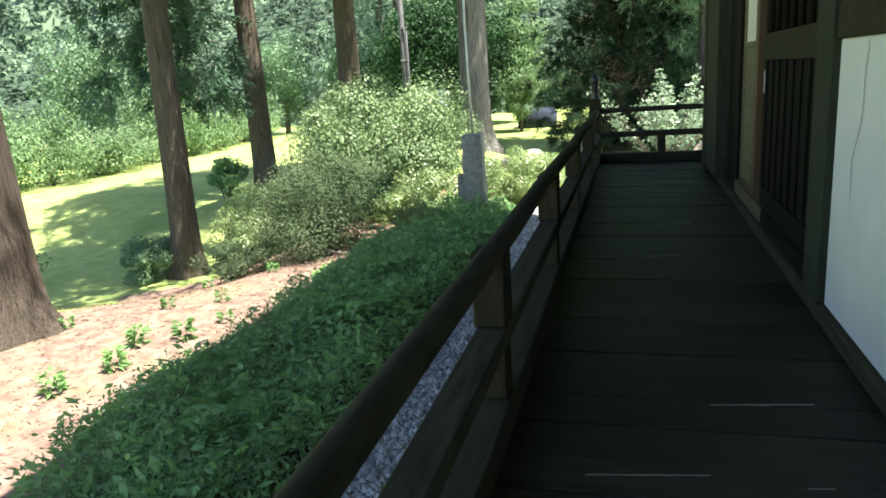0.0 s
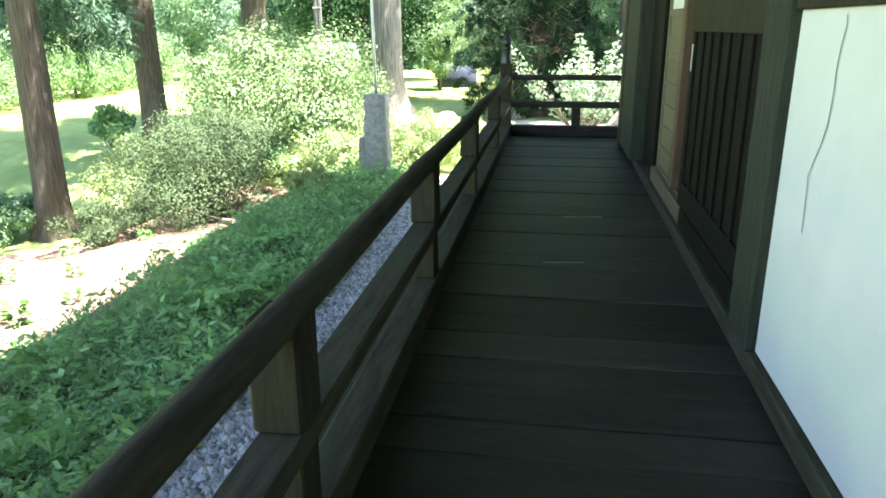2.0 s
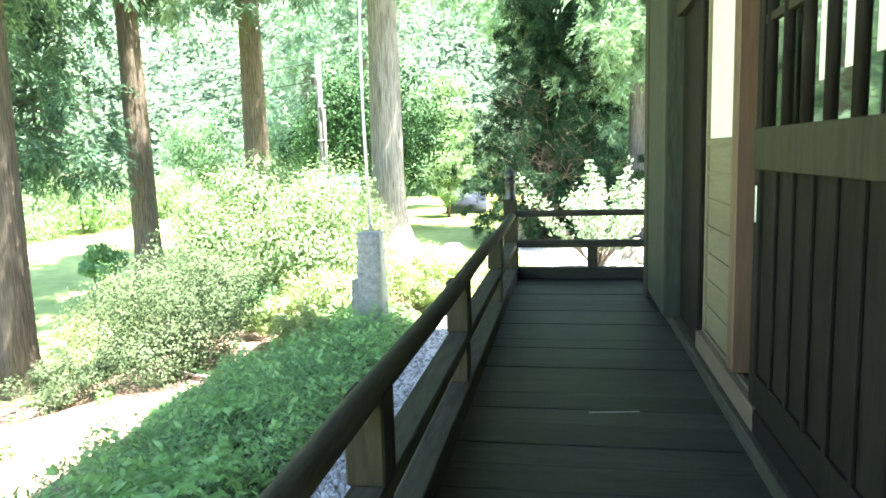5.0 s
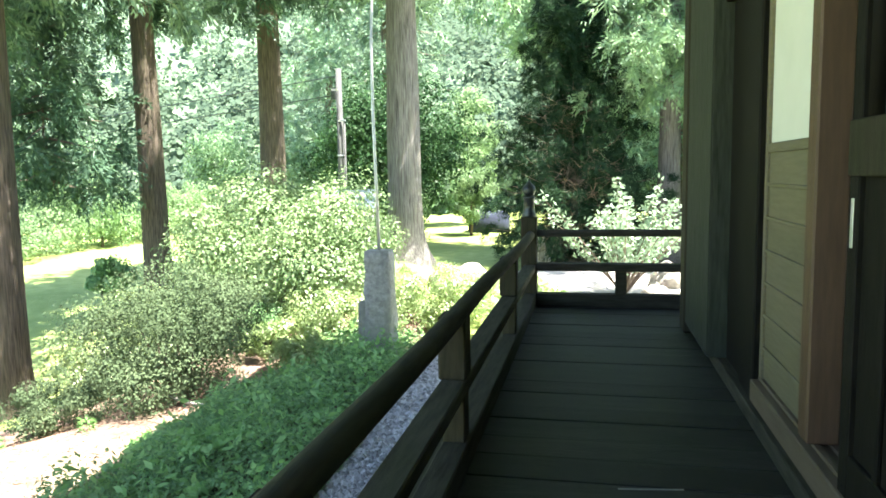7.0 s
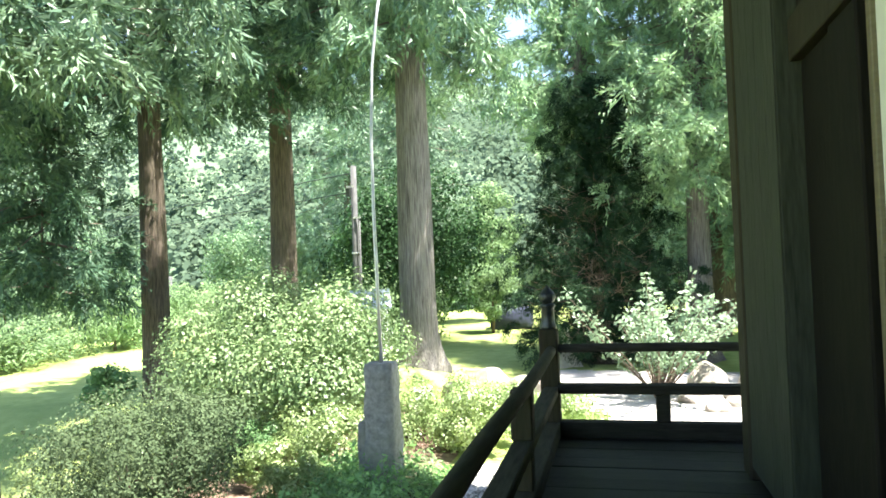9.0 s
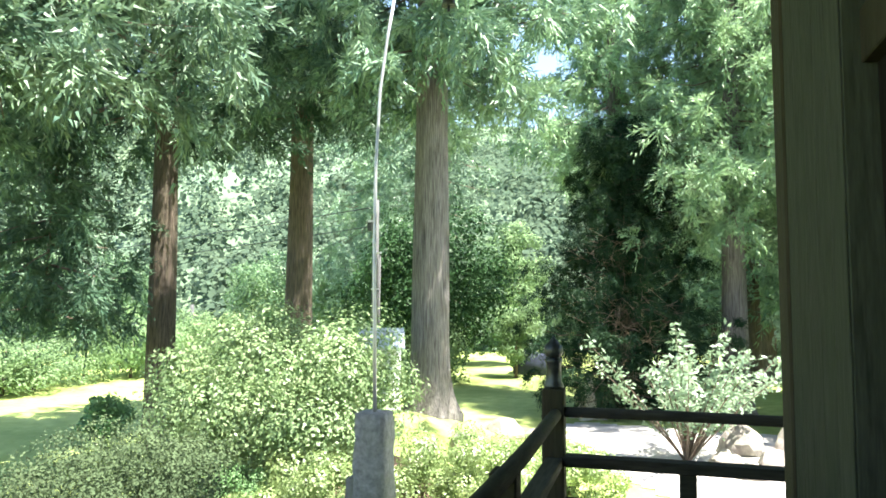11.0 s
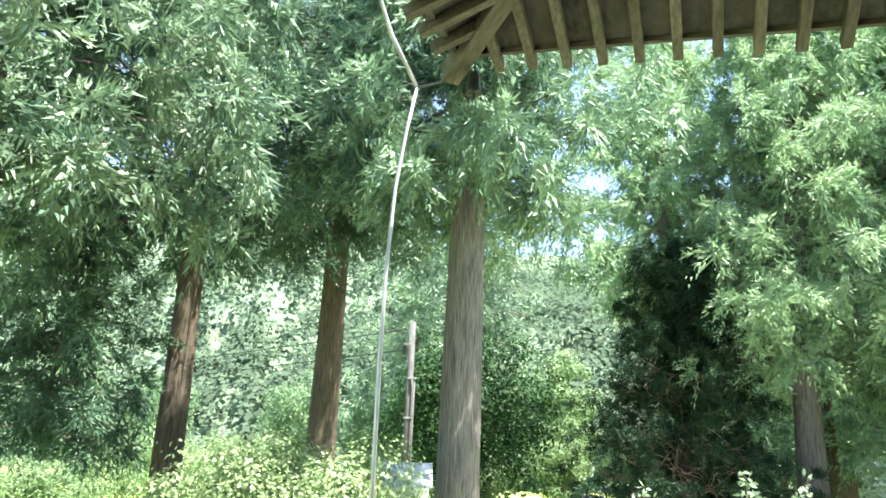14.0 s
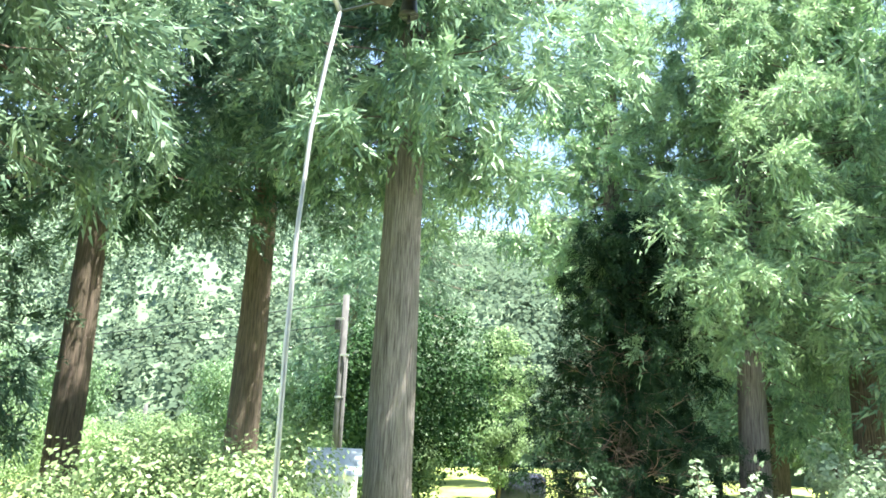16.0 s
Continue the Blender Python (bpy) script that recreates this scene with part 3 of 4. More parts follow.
def build_roof():
    """Deep eaves on rafters, hipped at the far corner."""
    EX, EY, EZ, RISE = -2.02, 14.2, 5.62, 0.36
    r = thing("roof", "deep temple eaves with weathered rafters and sheet roof", "roof", "", "structure")
    top = 6.5
    yb = Y_BACK - 3.0

    def slab(lift, thick, over):
        bm = bmesh.new()
        ex, ey = EX - over, EY + over
        ez = EZ - over * RISE + lift
        low = ez - 0.30
        inner = top
        a = [(ex, yb, low), (ex, ey - 4.2, low), (ex, ey, ez), (ex + 4.2, ey, low), (13.0, ey, low)]
        b = [(ex + inner, yb, low + inner * RISE), (ex + inner, ey - inner - 0.5, low + inner * RISE), (ex + inner, ey - inner, low + inner * RISE), (ex + inner + 0.5, ey - inner, low + inner * RISE), (13.0, ey - inner, low + inner * RISE)]
        va, vb = [bm.verts.new(p) for p in a], [bm.verts.new(p) for p in b]
        f = [bm.faces.new((va[k], vb[k], vb[k + 1], va[k + 1])) for k in range(4)]
        ex_f = bmesh.ops.extrude_face_region(bm, geom=f)
        for v in [g for g in ex_f["geom"] if isinstance(g, bmesh.types.BMVert)]:
            v.co.z += thick
        bmesh.ops.recalc_face_normals(bm, faces=bm.faces)
        return bm

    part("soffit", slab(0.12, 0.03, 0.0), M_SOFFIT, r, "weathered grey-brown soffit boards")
    part("covering", slab(0.20, 0.16, 0.12), M_ROOF, r, "greenish sheet roof covering")
    part("ridge_mass", box(EX + 6.3, 13.0, yb, EY - 6.3, EZ + 1.6, EZ + 3.4, 0), M_ROOF, r)
    # rafters under the far eave, then under the long side
    ang = math.atan(RISE)

    def rafter(length, w, h):
        bm = bmesh.new()
        add_box(bm, -w / 2, w / 2, 0, length, 0, h, 0.006)
        mesh = bpy.data.meshes.new("rafter")
        bm.to_mesh(mesh)
        bm.free()
        return mesh

    mesh = rafter(3.9, 0.10, 0.13)
    for k in range(26):
        v = EX + 0.42 + 0.37 * k
        length = min(1.0, (v - EX + 0.3) / 3.9)
        ob = mesh_ob("rafter", mesh, M_RAFTER, r)
        ob.matrix_basis = Matrix.Translation((v, EY + 0.14, EZ - 0.06 - 0.30 * min(1, (v - EX) / 4.2))) @ Matrix.Rotation(math.pi, 4, "Z") @ Matrix.Rotation(ang, 4, "X") @ Matrix.Diagonal((1, length, 1, 1))
    for k in range(46):
        v = EY - 0.42 - 0.37 * k
        length = min(1.0, (EY - v + 0.3) / 3.9)
        ob = mesh_ob("rafter", mesh, M_RAFTER, r)
        ob.matrix_basis = Matrix.Translation((EX - 0.14, v, EZ - 0.06 - 0.30 * min(1, (EY - v) / 4.2))) @ Matrix.Rotation(-math.pi / 2, 4, "Z") @ Matrix.Rotation(ang, 4, "X") @ Matrix.Diagonal((1, length, 1, 1))
    hip = rafter(5.6, 0.20, 0.24)
    ob = mesh_ob("hip_rafter", hip, M_RAFTER, r, "stout hip rafter at the eave corner")
    ob.matrix_basis = Matrix.Translation((EX - 0.16, EY + 0.16, EZ - 0.14)) @ Matrix.Rotation(math.pi + radians(45), 4, "Z") @ Matrix.Rotation(math.atan(RISE / math.sqrt(2)), 4, "X")
    def batten(p, q):
        bm = bmesh.new()
        d = (Vector(q) - Vector(p))
        add_box(bm, -0.03, 0.03, 0, d.length, 0, 0.07, 0.004)
        ob = part("fascia", bm, M_RAFTER, r)
        ob.matrix_basis = Matrix.Translation(p) @ d.to_track_quat("Y", "Z").to_matrix().to_4x4()

    zf = EZ + 0.08
    batten((EX, EY, zf), (EX + 4.2, EY, zf - 0.30))
    batten((EX + 4.2, EY, zf - 0.30), (13.0, EY, zf - 0.30))
    batten((EX, EY, zf), (EX, EY - 4.2, zf - 0.30))
    batten((EX, EY - 4.2, zf - 0.30), (EX, yb, zf - 0.30))
    part("wall_plate", box(X_WALL - 0.12, X_WALL + 0.2, Y_BACK, 10.9, 5.6, 6.85, 0.01), M_POST, r)
    part("wall_plate", box(X_WALL + 0.2, 9.0, 10.6, 10.9, 5.6, 6.85, 0.01), M_POST, r)


build_roof()


# ---- lightning conductor and stones ----
def build_conductor():
    sx, sy = -2.85, 14.5
    zb = gz(sx, sy)
    bm = bmesh.new()
    rng = random.Random(4)
    rings = []
    for i in range(13):
        t = i / 12
        z = zb - 0.1 + t * (0.30 - zb + 0.1)
        half = 0.25 - 0.055 * t
        ring = []
        for k in range(16):
            a = 2 * math.pi * k / 16
            c, s = math.cos(a), math.sin(a)
            m = max(abs(c), abs(s)) ** 0.75
            q = half / m * (1 + rng.uniform(-0.05, 0.05))
            ring.append(bm.verts.new((sx + q * c, sy + q * s, z)))
        rings.append(ring)
    for r0, r1 in zip(rings, rings[1:]):
        for k in range(16):
            bm.faces.new((r0[k], r0[(k + 1) % 16], r1[(k + 1) % 16], r1[k]))
    bm.faces.new(rings[-1])
    tagged(part("stone_post", bm, M_STONE, None, "", True), "rough grey granite post standing in the herbs", "stone post", "stone posts")
    bm = bmesh.new()
    add_box(bm, sx - 0.34, sx - 0.22, sy - 0.1, sy + 0.1, zb - 0.1, -0.5, 0.02)
    bmesh.ops.subdivide_edges(bm, edges=bm.edges, cuts=3)
    for v in bm.verts:
        v.co += Vector((rng.uniform(-1, 1), rng.uniform(-1, 1), rng.uniform(-1, 1))) * 0.012
    tagged(part("stone_post", bm, M_STONE), "short rough granite slab leaning on the post", "stone post", "stone posts")
    c = thing("lightning_conductor", "galvanised conductor pipe rising from stone post to eave", "conductor pipe", "", "", (sx, sy, 0.29))
    pts = [(sx, sy, 0.29), (sx - 0.02, sy, 1.3), (sx - 0.05, sy + 0.03, 2.4), (sx - 0.06, sy + 0.06, 3.4), (sx - 0.03, sy + 0.1, 4.4), (sx + 0.04, sy + 0.15, 5.1), (sx + 0.12, sy + 0.2, 5.68)]
    ob = part("pipe", tube(pts, [0.025] * 3 + [0.022] * 4, 10), M_STEEL, c, "", True)
    ob.location = (-sx, -sy, -0.29)
    e = pts[-1]
    ob = part("upper_pipe", tube([e, (e[0] - 0.22, e[1] - 0.35, e[2] + 0.55), (e[0] - 0.35, e[1] - 0.75, e[2] + 1.2), (e[0] + 0.2, e[1] - 1.6, e[2] + 1.5)], [0.026] * 4, 8), M_STEEL, c, "", True)
    ob.location = (-sx, -sy, -0.29)
    ob = part("stay", tube([e, (-2.1, 14.5, 5.62)], [0.014, 0.014], 6), M_IRON, c)
    ob.location = (-sx, -sy, -0.29)


build_conductor()


# ---- plants ----
def trunk_bm(height, r0, lean=(0, 0), flare=1.5, seed=0, sides=44):
    """A tapered trunk with a flared foot and long ridges of bark."""
    bm = bmesh.new()
    hs = [-0.3, 0.0, 0.1, 0.25, 0.45, 0.75, 1.1] + list(np.arange(1.6, height, 0.55)) + [height]
    rings = []
    for h in hs:
        foot = (flare - 1) * math.exp(-max(h, 0) / 0.4)
        ring = []
        for k in range(sides):
            a = 2 * math.pi * k / sides
            n1 = noise.noise(Vector((math.cos(a) * 5 + seed, math.sin(a) * 5, h * 0.35)))
            n2 = noise.noise(Vector((math.cos(a) * 1.6, math.sin(a) * 1.6 + seed, h * 0.12)))
            root = 0.5 + 0.5 * math.cos(5 * a + seed)
            r = r0 * (1 - 0.62 * max(h, 0) / height) * (1 + foot * (0.55 + 0.7 * root) + 0.05 * n1 + 0.07 * n2)
            ring.append(bm.verts.new((lean[0] * h + r * math.cos(a), lean[1] * h + r * math.sin(a), h)))
        rings.append(ring)
    for p, q in zip(rings, rings[1:]):
        for k in range(sides):
            bm.faces.new((p[k], p[(k + 1) % sides], q[(k + 1) % sides], q[k]))
    bm.faces.new(rings[-1])
    return bm


PLUMES = 6


def cedar_crown(seed, z0, z1, reach, limbs, clumps, fingers, finger=0.30, droop=0.35, core=0.05):
    """Needle sprays along drooping limbs; also the limbs' lines."""
    rng = np.random.default_rng(seed)
    base, way, size, wide, lines = [], [], [], [], []
    for i in range(limbs):
        f = (i + rng.uniform()) / limbs
        h = z0 + (z1 - z0) * f ** 1.05
        prof = (0.75 + 0.35 * min(f / 0.15, 1)) * (1 - 0.8 * f ** 1.6)
        L = reach * prof * rng.uniform(0.65, 1.1)
        a = i * 2.39996 + rng.uniform(-0.4, 0.4)
        out = np.array([math.cos(a), math.sin(a), 0.0])
        bend = droop * rng.uniform(0.6, 1.3)
        s = np.sort(np.concatenate([rng.uniform(0.12, 1.0, clumps - 1), [1.0]]))

        def along(q):
            q = np.atleast_1d(q)
            return out[None] * (q * L)[:, None] + np.array([0, 0, 1.0])[None] * (h - bend * L * q ** 1.4 + 0.18 * L * q ** 4)[:, None]

        lines.append(along(np.array([0.0, 0.35, 0.7, 1.0])))
        tuft = along(s) + rng.normal(size=(clumps, 3)) * np.array([0.5, 0.5, 0.2]) * (0.3 + 0.7 * s)[:, None]
        c = np.repeat(tuft, PLUMES, 0)
        m = len(c)
        d = out[None] * 0.4 + rng.normal(size=(m, 3)) * 0.7
        d[:, 2] -= 0.25
        plume = 2.5 * finger * rng.uniform(0.6, 1.3, (m, 1))
        for _ in range(2):
            base.append(c + rng.normal(size=c.shape) * 0.05)
            way.append(unit(d) + rng.normal(size=d.shape) * 0.12 - np.array([0, 0, 0.22]))
            size.append(plume[:, 0] * 0.9 / finger)
            wide.append(np.full(m, core / finger))
        c, d, plume = np.repeat(c, fingers, 0), np.repeat(unit(d), fingers, 0), np.repeat(plume, fingers, 0)
        u = rng.uniform(0, 1, (len(c), 1))
        p = c + d * plume * u
        p[:, 2] -= (0.45 * plume * u * u)[:, 0]
        base.append(p + rng.normal(size=c.shape) * 0.05)
        side = rng.normal(size=d.shape)
        side = unit(side - (side * d).sum(-1, keepdims=True) * d)
        w = d * 0.8 + side * 0.6
        w[:, 2] += 0.1 - 0.45 * u[:, 0]
        way.append(w)
        size.append(1.15 - 0.55 * u[:, 0])
        wide.append(np.full(len(u), 0.18))
    base, way, size, wide = np.concatenate(base), np.concatenate(way), np.concatenate(size), np.concatenate(wide)
    n = len(base)
    crown = needle_mesh("crown", base, way, finger * size * rng.uniform(0.7, 1.2, n), finger * wide * rng.uniform(0.8, 1.25, n), rng)
    bm = bmesh.new()
    for ln in lines:
        prev = None
        for k, p in enumerate(ln):
            r = 0.035 * (1 - 0.28 * k)
            ring = [bm.verts.new((p[0] + r * math.cos(t), p[1] + r * math.sin(t) * 0.6, p[2] + r * math.sin(t))) for t in (0, 2.1, 4.2)]
            if prev:
                for q in range(3):
                    bm.faces.new((prev[q], prev[(q + 1) % 3], ring[(q + 1) % 3], ring[q]))
            prev = ring
    limb = bpy.data.meshes.new("limb")
    bm.to_mesh(limb)
    bm.free()
    return crown, limb


def broad_crown(seed, rx, rz, zc, lobes, leaves, size, low=-1.0, name="crown", slim=0.6, up=0.5):
    """Leaves over many lobes of one crown."""
    rng = np.random.default_rng(seed)
    u = unit(rng.normal(size=(lobes, 3)))
    cen = u * rng.uniform(0.35, 0.85, (lobes, 1)) * np.array([rx, rx, rz])
    cen = cen[cen[:, 2] > low * rz]
    rad = rng.uniform(0.2, 0.36, len(cen)) * min(rx, rz * 1.3)
    k = rng.integers(0, len(cen), leaves)
    d = unit(rng.normal(size=(leaves, 3)))
    p = cen[k] + d * rad[k][:, None] * rng.uniform(0.65, 1.12, (leaves, 1)) * np.array([1, 1, 0.8])
    p[:, 2] += zc
    nrm = d * 0.9 + rng.normal(size=d.shape) * 0.3 + np.array([0, 0, up * 0.6])
    return leaf_mesh(name, p, nrm, size * rng.uniform(0.6, 1.25, leaves), rng, slim)


CROWNS = {}


def cedar(x, y, r0, height, crown, label, lean=(0, 0), turn=0.0, leaf=L_CEDAR, group="tall cedars", scale=1.0, bark=M_BARK_SHADED):
    """One conifer: trunk, limbs and a crown shared by key."""
    z = gz(x, y)
    t = thing("cedar_tree", label, "cedar tree", group, "", (x, y, z))
    part("trunk", trunk_bm(height, r0, lean, 1.55, int(abs(x * 10)) + 1), bark, t, "", True)
    key = crown
    if key not in CROWNS:
        CROWNS[key] = cedar_crown(*crown)
    c, l = CROWNS[key]
    for nm, me, mt in (("crown", c, leaf), ("limb", l, M_LIMB)):
        if not me.materials:
            me.materials.append(mt)
        ob = new(nm, me)
        ob.parent = t
        zc = 0.5 * (crown[1] + crown[2])
        ob.matrix_basis = Matrix.Translation((lean[0] * zc, lean[1] * zc, 0)) @ Matrix.Rotation(turn, 4, "Z") @ Matrix.Diagonal((scale, scale, 1, 1))
    return t


#            seed  z0   z1   reach limbs clumps fingers
C_TALL = (11, 9.7, 19.5, 3.9, 80, 7, 25, 0.27)
C_LOW = (12, 8.7, 18.6, 4.0, 90, 7, 26, 0.30, 0.6)
C_MID = (13, 8.6, 18.5, 4.3, 90, 7, 25, 0.28)
C_NEAR = (16, 7.7, 18.0, 3.9, 95, 7, 27, 0.29, 0.45)
C_LITE = (17, 6.3, 18.5, 4.0, 90, 7, 25, 0.29, 0.45)
C_HIGH = (20, 8.8, 19.0, 3.7, 66, 7, 24, 0.29, 0.45)
C_FAR = (15, 3.5, 20.5, 4.4, 76, 4, 14, 0.42, 0.45)
C_DARK = (14, 0.5, 9.4, 3.1, 150, 6, 36, 0.16, 0.2, 0.03)
cedar(-8.6, 8.3, 0.55, 21, C_TALL, "large cedar with a thick brown trunk on the soil", (0.0, 0.0), 0.6, L_CEDAR_SHADED)
cedar(-10.05, 14.8, 0.34, 18, C_LOW, "cedar with a flared sunlit base and slightly leaning trunk", (0.02, 0.0), 0.0)
mid_cedar = cedar(-11.6, 21.8, 0.38, 20, C_MID, "straight brown cedar behind the shrubs", (-0.01, 0), 2.0, L_CEDAR_SHADED)
cedar(-10.2, 26.5, 0.48, 21, C_TALL, "mossy-barked cedar beyond the large bush", (0, 0), 3.1, L_CEDAR_SHADED)
cedar(-4.2, 21.2, 0.45, 20, C_NEAR, "tall cedar with pale peeling bark lit on one side", (0.0, 0), 1.2, bark=M_BARK)
cedar(3.0, 30.0, 0.42, 18, C_LITE, "cedar with sun-brightened light green drooping foliage by the court", (0, 0), 4.0, L_CEDAR_SUNLIT, bark=M_BARK)
cedar(6.3, 32.0, 0.45, 20, C_LITE, "cedar with sun-brightened light green foliage at the wood's edge", (0, 0), 5.0, L_CEDAR_SUNLIT)
cedar(-0.7, 32.6, 0.42, 19, C_HIGH, "cedar with sun-brightened light green foliage above the dark conifer", (0, 0), 2.2, L_CEDAR_SUNLIT, bark=M_BARK)
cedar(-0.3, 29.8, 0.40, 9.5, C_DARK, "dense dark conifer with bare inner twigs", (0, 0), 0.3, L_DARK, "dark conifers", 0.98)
C_YOUNG = (18, 3.2, 8.4, 2.0, 36, 5, 24, 0.24, 0.5)
bough_leaves, bough_twigs = cedar_crown(*C_YOUNG)
for nm, me, mt in (("low_bough_foliage", bough_leaves, L_CEDAR_SHADED), ("low_bough_twigs", bough_twigs, M_LIMB)):
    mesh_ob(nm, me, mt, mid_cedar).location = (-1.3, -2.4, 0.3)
part("low_bough", tube([(0, 0, 8.3), (-0.6, -1.1, 8.7), (-1.2, -2.2, 8.0), (-1.3, -2.4, 6.2), (-1.32, -2.45, 4.0)], [0.07, 0.06, 0.05, 0.035, 0.015], 7), M_LIMB, mid_cedar, "", True)
for i, (x, y) in enumerate(((-11.5, 45), (9, 28), (10.5, 35), (4.5, 38), (9, 47), (12, 43), (14, 27), (-17, 50), (6.0, 44))):
    cedar(x, y, 0.38, 20, C_FAR, "tall green cedar in the wood behind the court", (0, 0), i * 1.3, L_CEDAR, "wood cedars", 1.0)


def bare_twigs():
    """Dead pale-brown twigs on the court side of the dense dark conifer."""
    t = next(o for o in bpy.data.objects if o.get("group") == "dark conifers")
    rng = np.random.default_rng(19)
    for k in range(70):
        a = rng.uniform(-2.5, -0.75)
        out = np.array([math.cos(a), math.sin(a), 0.0])
        side = np.array([-out[1], out[0], 0.0])
        h = rng.uniform(1.6, 6.0)
        reach = 3.25 - 0.22 * h
        p0 = out * reach * 0.35 + np.array([0, 0, h - 0.2])
        bend = side * rng.uniform(-1.1, 1.1) + np.array([0, 0, rng.uniform(-1.0, 0.8)])
        stretch = rng.uniform(0.45, 0.75)
        line = [p0 + out * reach * stretch * q + bend * q * q for q in (0.0, 0.4, 0.7, 1.0)]
        bm = tube([tuple(v) for v in line], [0.014, 0.010, 0.007, 0.003], 4)
        for q in range(4):
            f = rng.uniform(0.35, 0.9)
            s0 = p0 + out * reach * stretch * f + bend * f * f
            e = s0 + out * rng.uniform(0.1, 0.4) + side * rng.uniform(-0.5, 0.5) + np.array([0, 0, rng.uniform(-0.3, 0.3)])
            b2 = tube([tuple(s0), tuple((s0 + e) / 2 + np.array([0, 0, 0.05])), tuple(e)], [0.008, 0.006, 0.002], 4)
            me = bpy.data.meshes.new("side_twig")
            b2.to_mesh(me)
            b2.free()
            bm.from_mesh(me)
            bpy.data.meshes.remove(me)
        part("bare_twig", bm, M_TWIG, t)


bare_twigs()


def shrub(name, x, y, mesh, material, label, category, stems=5, h=0.8, sink=0.0, group=""):
    z = gz(x, y) - sink
    s = thing(name, label, category, group, "", (x, y, z))
    mesh_ob("foliage", mesh, material, s)
    rng = random.Random(int(abs(x * 31 + y * 17)))
    for k in range(stems):
        a = rng.uniform(0, 6.28)
        part("stem", tube([(0.1 * math.cos(a), 0.1 * math.sin(a), -0.1), (0.3 * h * math.cos(a), 0.3 * h * math.sin(a), 0.6 * h), (0.5 * h * math.cos(a + 0.3), 0.5 * h * math.sin(a + 0.3), 1.2 * h)], [0.035, 0.025, 0.012], 6), M_LIMB, s)
    return s


shrub("hydrangea_bush", -5.9, 17.8, broad_crown(21, 2.7, 1.7, 1.25, 170, 62000, 0.078, -0.9), L_HYDR, "large rounded bush with bright sunlit leaves", "bush", 6, 0.9)
shrub("azalea_bush", -5.9, 13.6, broad_crown(22, 1.7, 1.2, 0.95, 90, 34000, 0.05, -0.95), L_AZAL_SHADED, "fine-leaved bush in shade-dulled olive beside the bank", "bush", 7, 0.9)
shrub("azalea_bush", -7.3, 12.7, broad_crown(42, 1.0, 0.5, 0.35, 36, 9000, 0.045, -0.9), L_AZAL_SHADED, "low bush in shade-dulled olive beside the soil", "bush", 4, 0.3)
shrub("azalea_bush", -8.1, 15.2, broad_crown(41, 1.4, 0.8, 0.6, 40, 16000, 0.055, -0.9), L_AZAL, "sunlit yellow-green bush behind the shade-dulled one", "bush", 4, 0.4)
shrub("azalea_bush", -4.0, 15.9, broad_crown(43, 1.2, 0.75, 0.5, 36, 14000, 0.055, -0.9), L_AZAL, "sunlit azalea at the large bush's foot", "bush", 4, 0.4)
shrub("azalea_bush", -9.7, 18.4, broad_crown(44, 1.6, 0.9, 0.7, 40, 14000, 0.07, -0.9), L_AZAL, "sunlit yellow-green bush at the lawn's edge", "bush", 4, 0.5)
shrub("azalea_bush", -4.1, 14.6, broad_crown(46, 0.8, 0.5, 0.35, 26, 8000, 0.05, -0.9), L_AZAL, "small sunlit azalea beside the bank", "bush", 4, 0.3)
shrub("broadleaf_bush", 5.0, 26.8, broad_crown(45, 1.7, 2.1, 2.2, 50, 9000, 0.13, -0.9), L_PALE, "tall pale green bush beside the gravel court", "bush", 6, 1.4)
shrub("azalea_bush", -5.0, 15.5, broad_crown(47, 0.85, 0.5, 0.35, 26, 8000, 0.05, -0.9), L_AZAL, "low sunlit azalea between two larger bushes", "bush", 4, 0.3)
shrub("azalea_bush", -5.7, 15.9, broad_crown(48, 0.7, 0.5, 0.4, 26, 7000, 0.05, -0.9), L_HERB, "low green bush at the foot of the large bush", "bush", 4, 0.3)
shrub("azalea_bush", -2.5, 17.6, broad_crown(24, 1.5, 0.8, 0.65, 46, 22000, 0.055, -0.9), L_AZAL, "low sunlit azalea behind the stone post", "bush", 5, 0.5)
shrub("azalea_bush", -1.0, 18.6, broad_crown(25, 1.2, 0.6, 0.45, 36, 14000, 0.055, -0.9), L_AZAL, "low sunlit azalea beside the gravel court", "bush", 5, 0.4)
shrub("azalea_bush", -11.0, 14.6, broad_crown(28, 1.1, 0.6, 0.5, 30, 9000, 0.07, -0.9), L_BROAD, "small green bush beside the cedar base", "bush", 4, 0.4)
shrub("broadleaf_bush", -12.7, 21.2, broad_crown(49, 0.75, 1.0, 0.9, 26, 2600, 0.13, -0.9), L_HERB, "green large-leaved bush at a cedar's foot", "bush", 4, 0.7)
shrub("azalea_bush", -10.9, 10.3, broad_crown(29, 0.8, 0.75, 0.7, 30, 3500, 0.10, -0.9), L_BROAD, "loose leafy bush behind the big cedar", "bush", 5, 0.6)


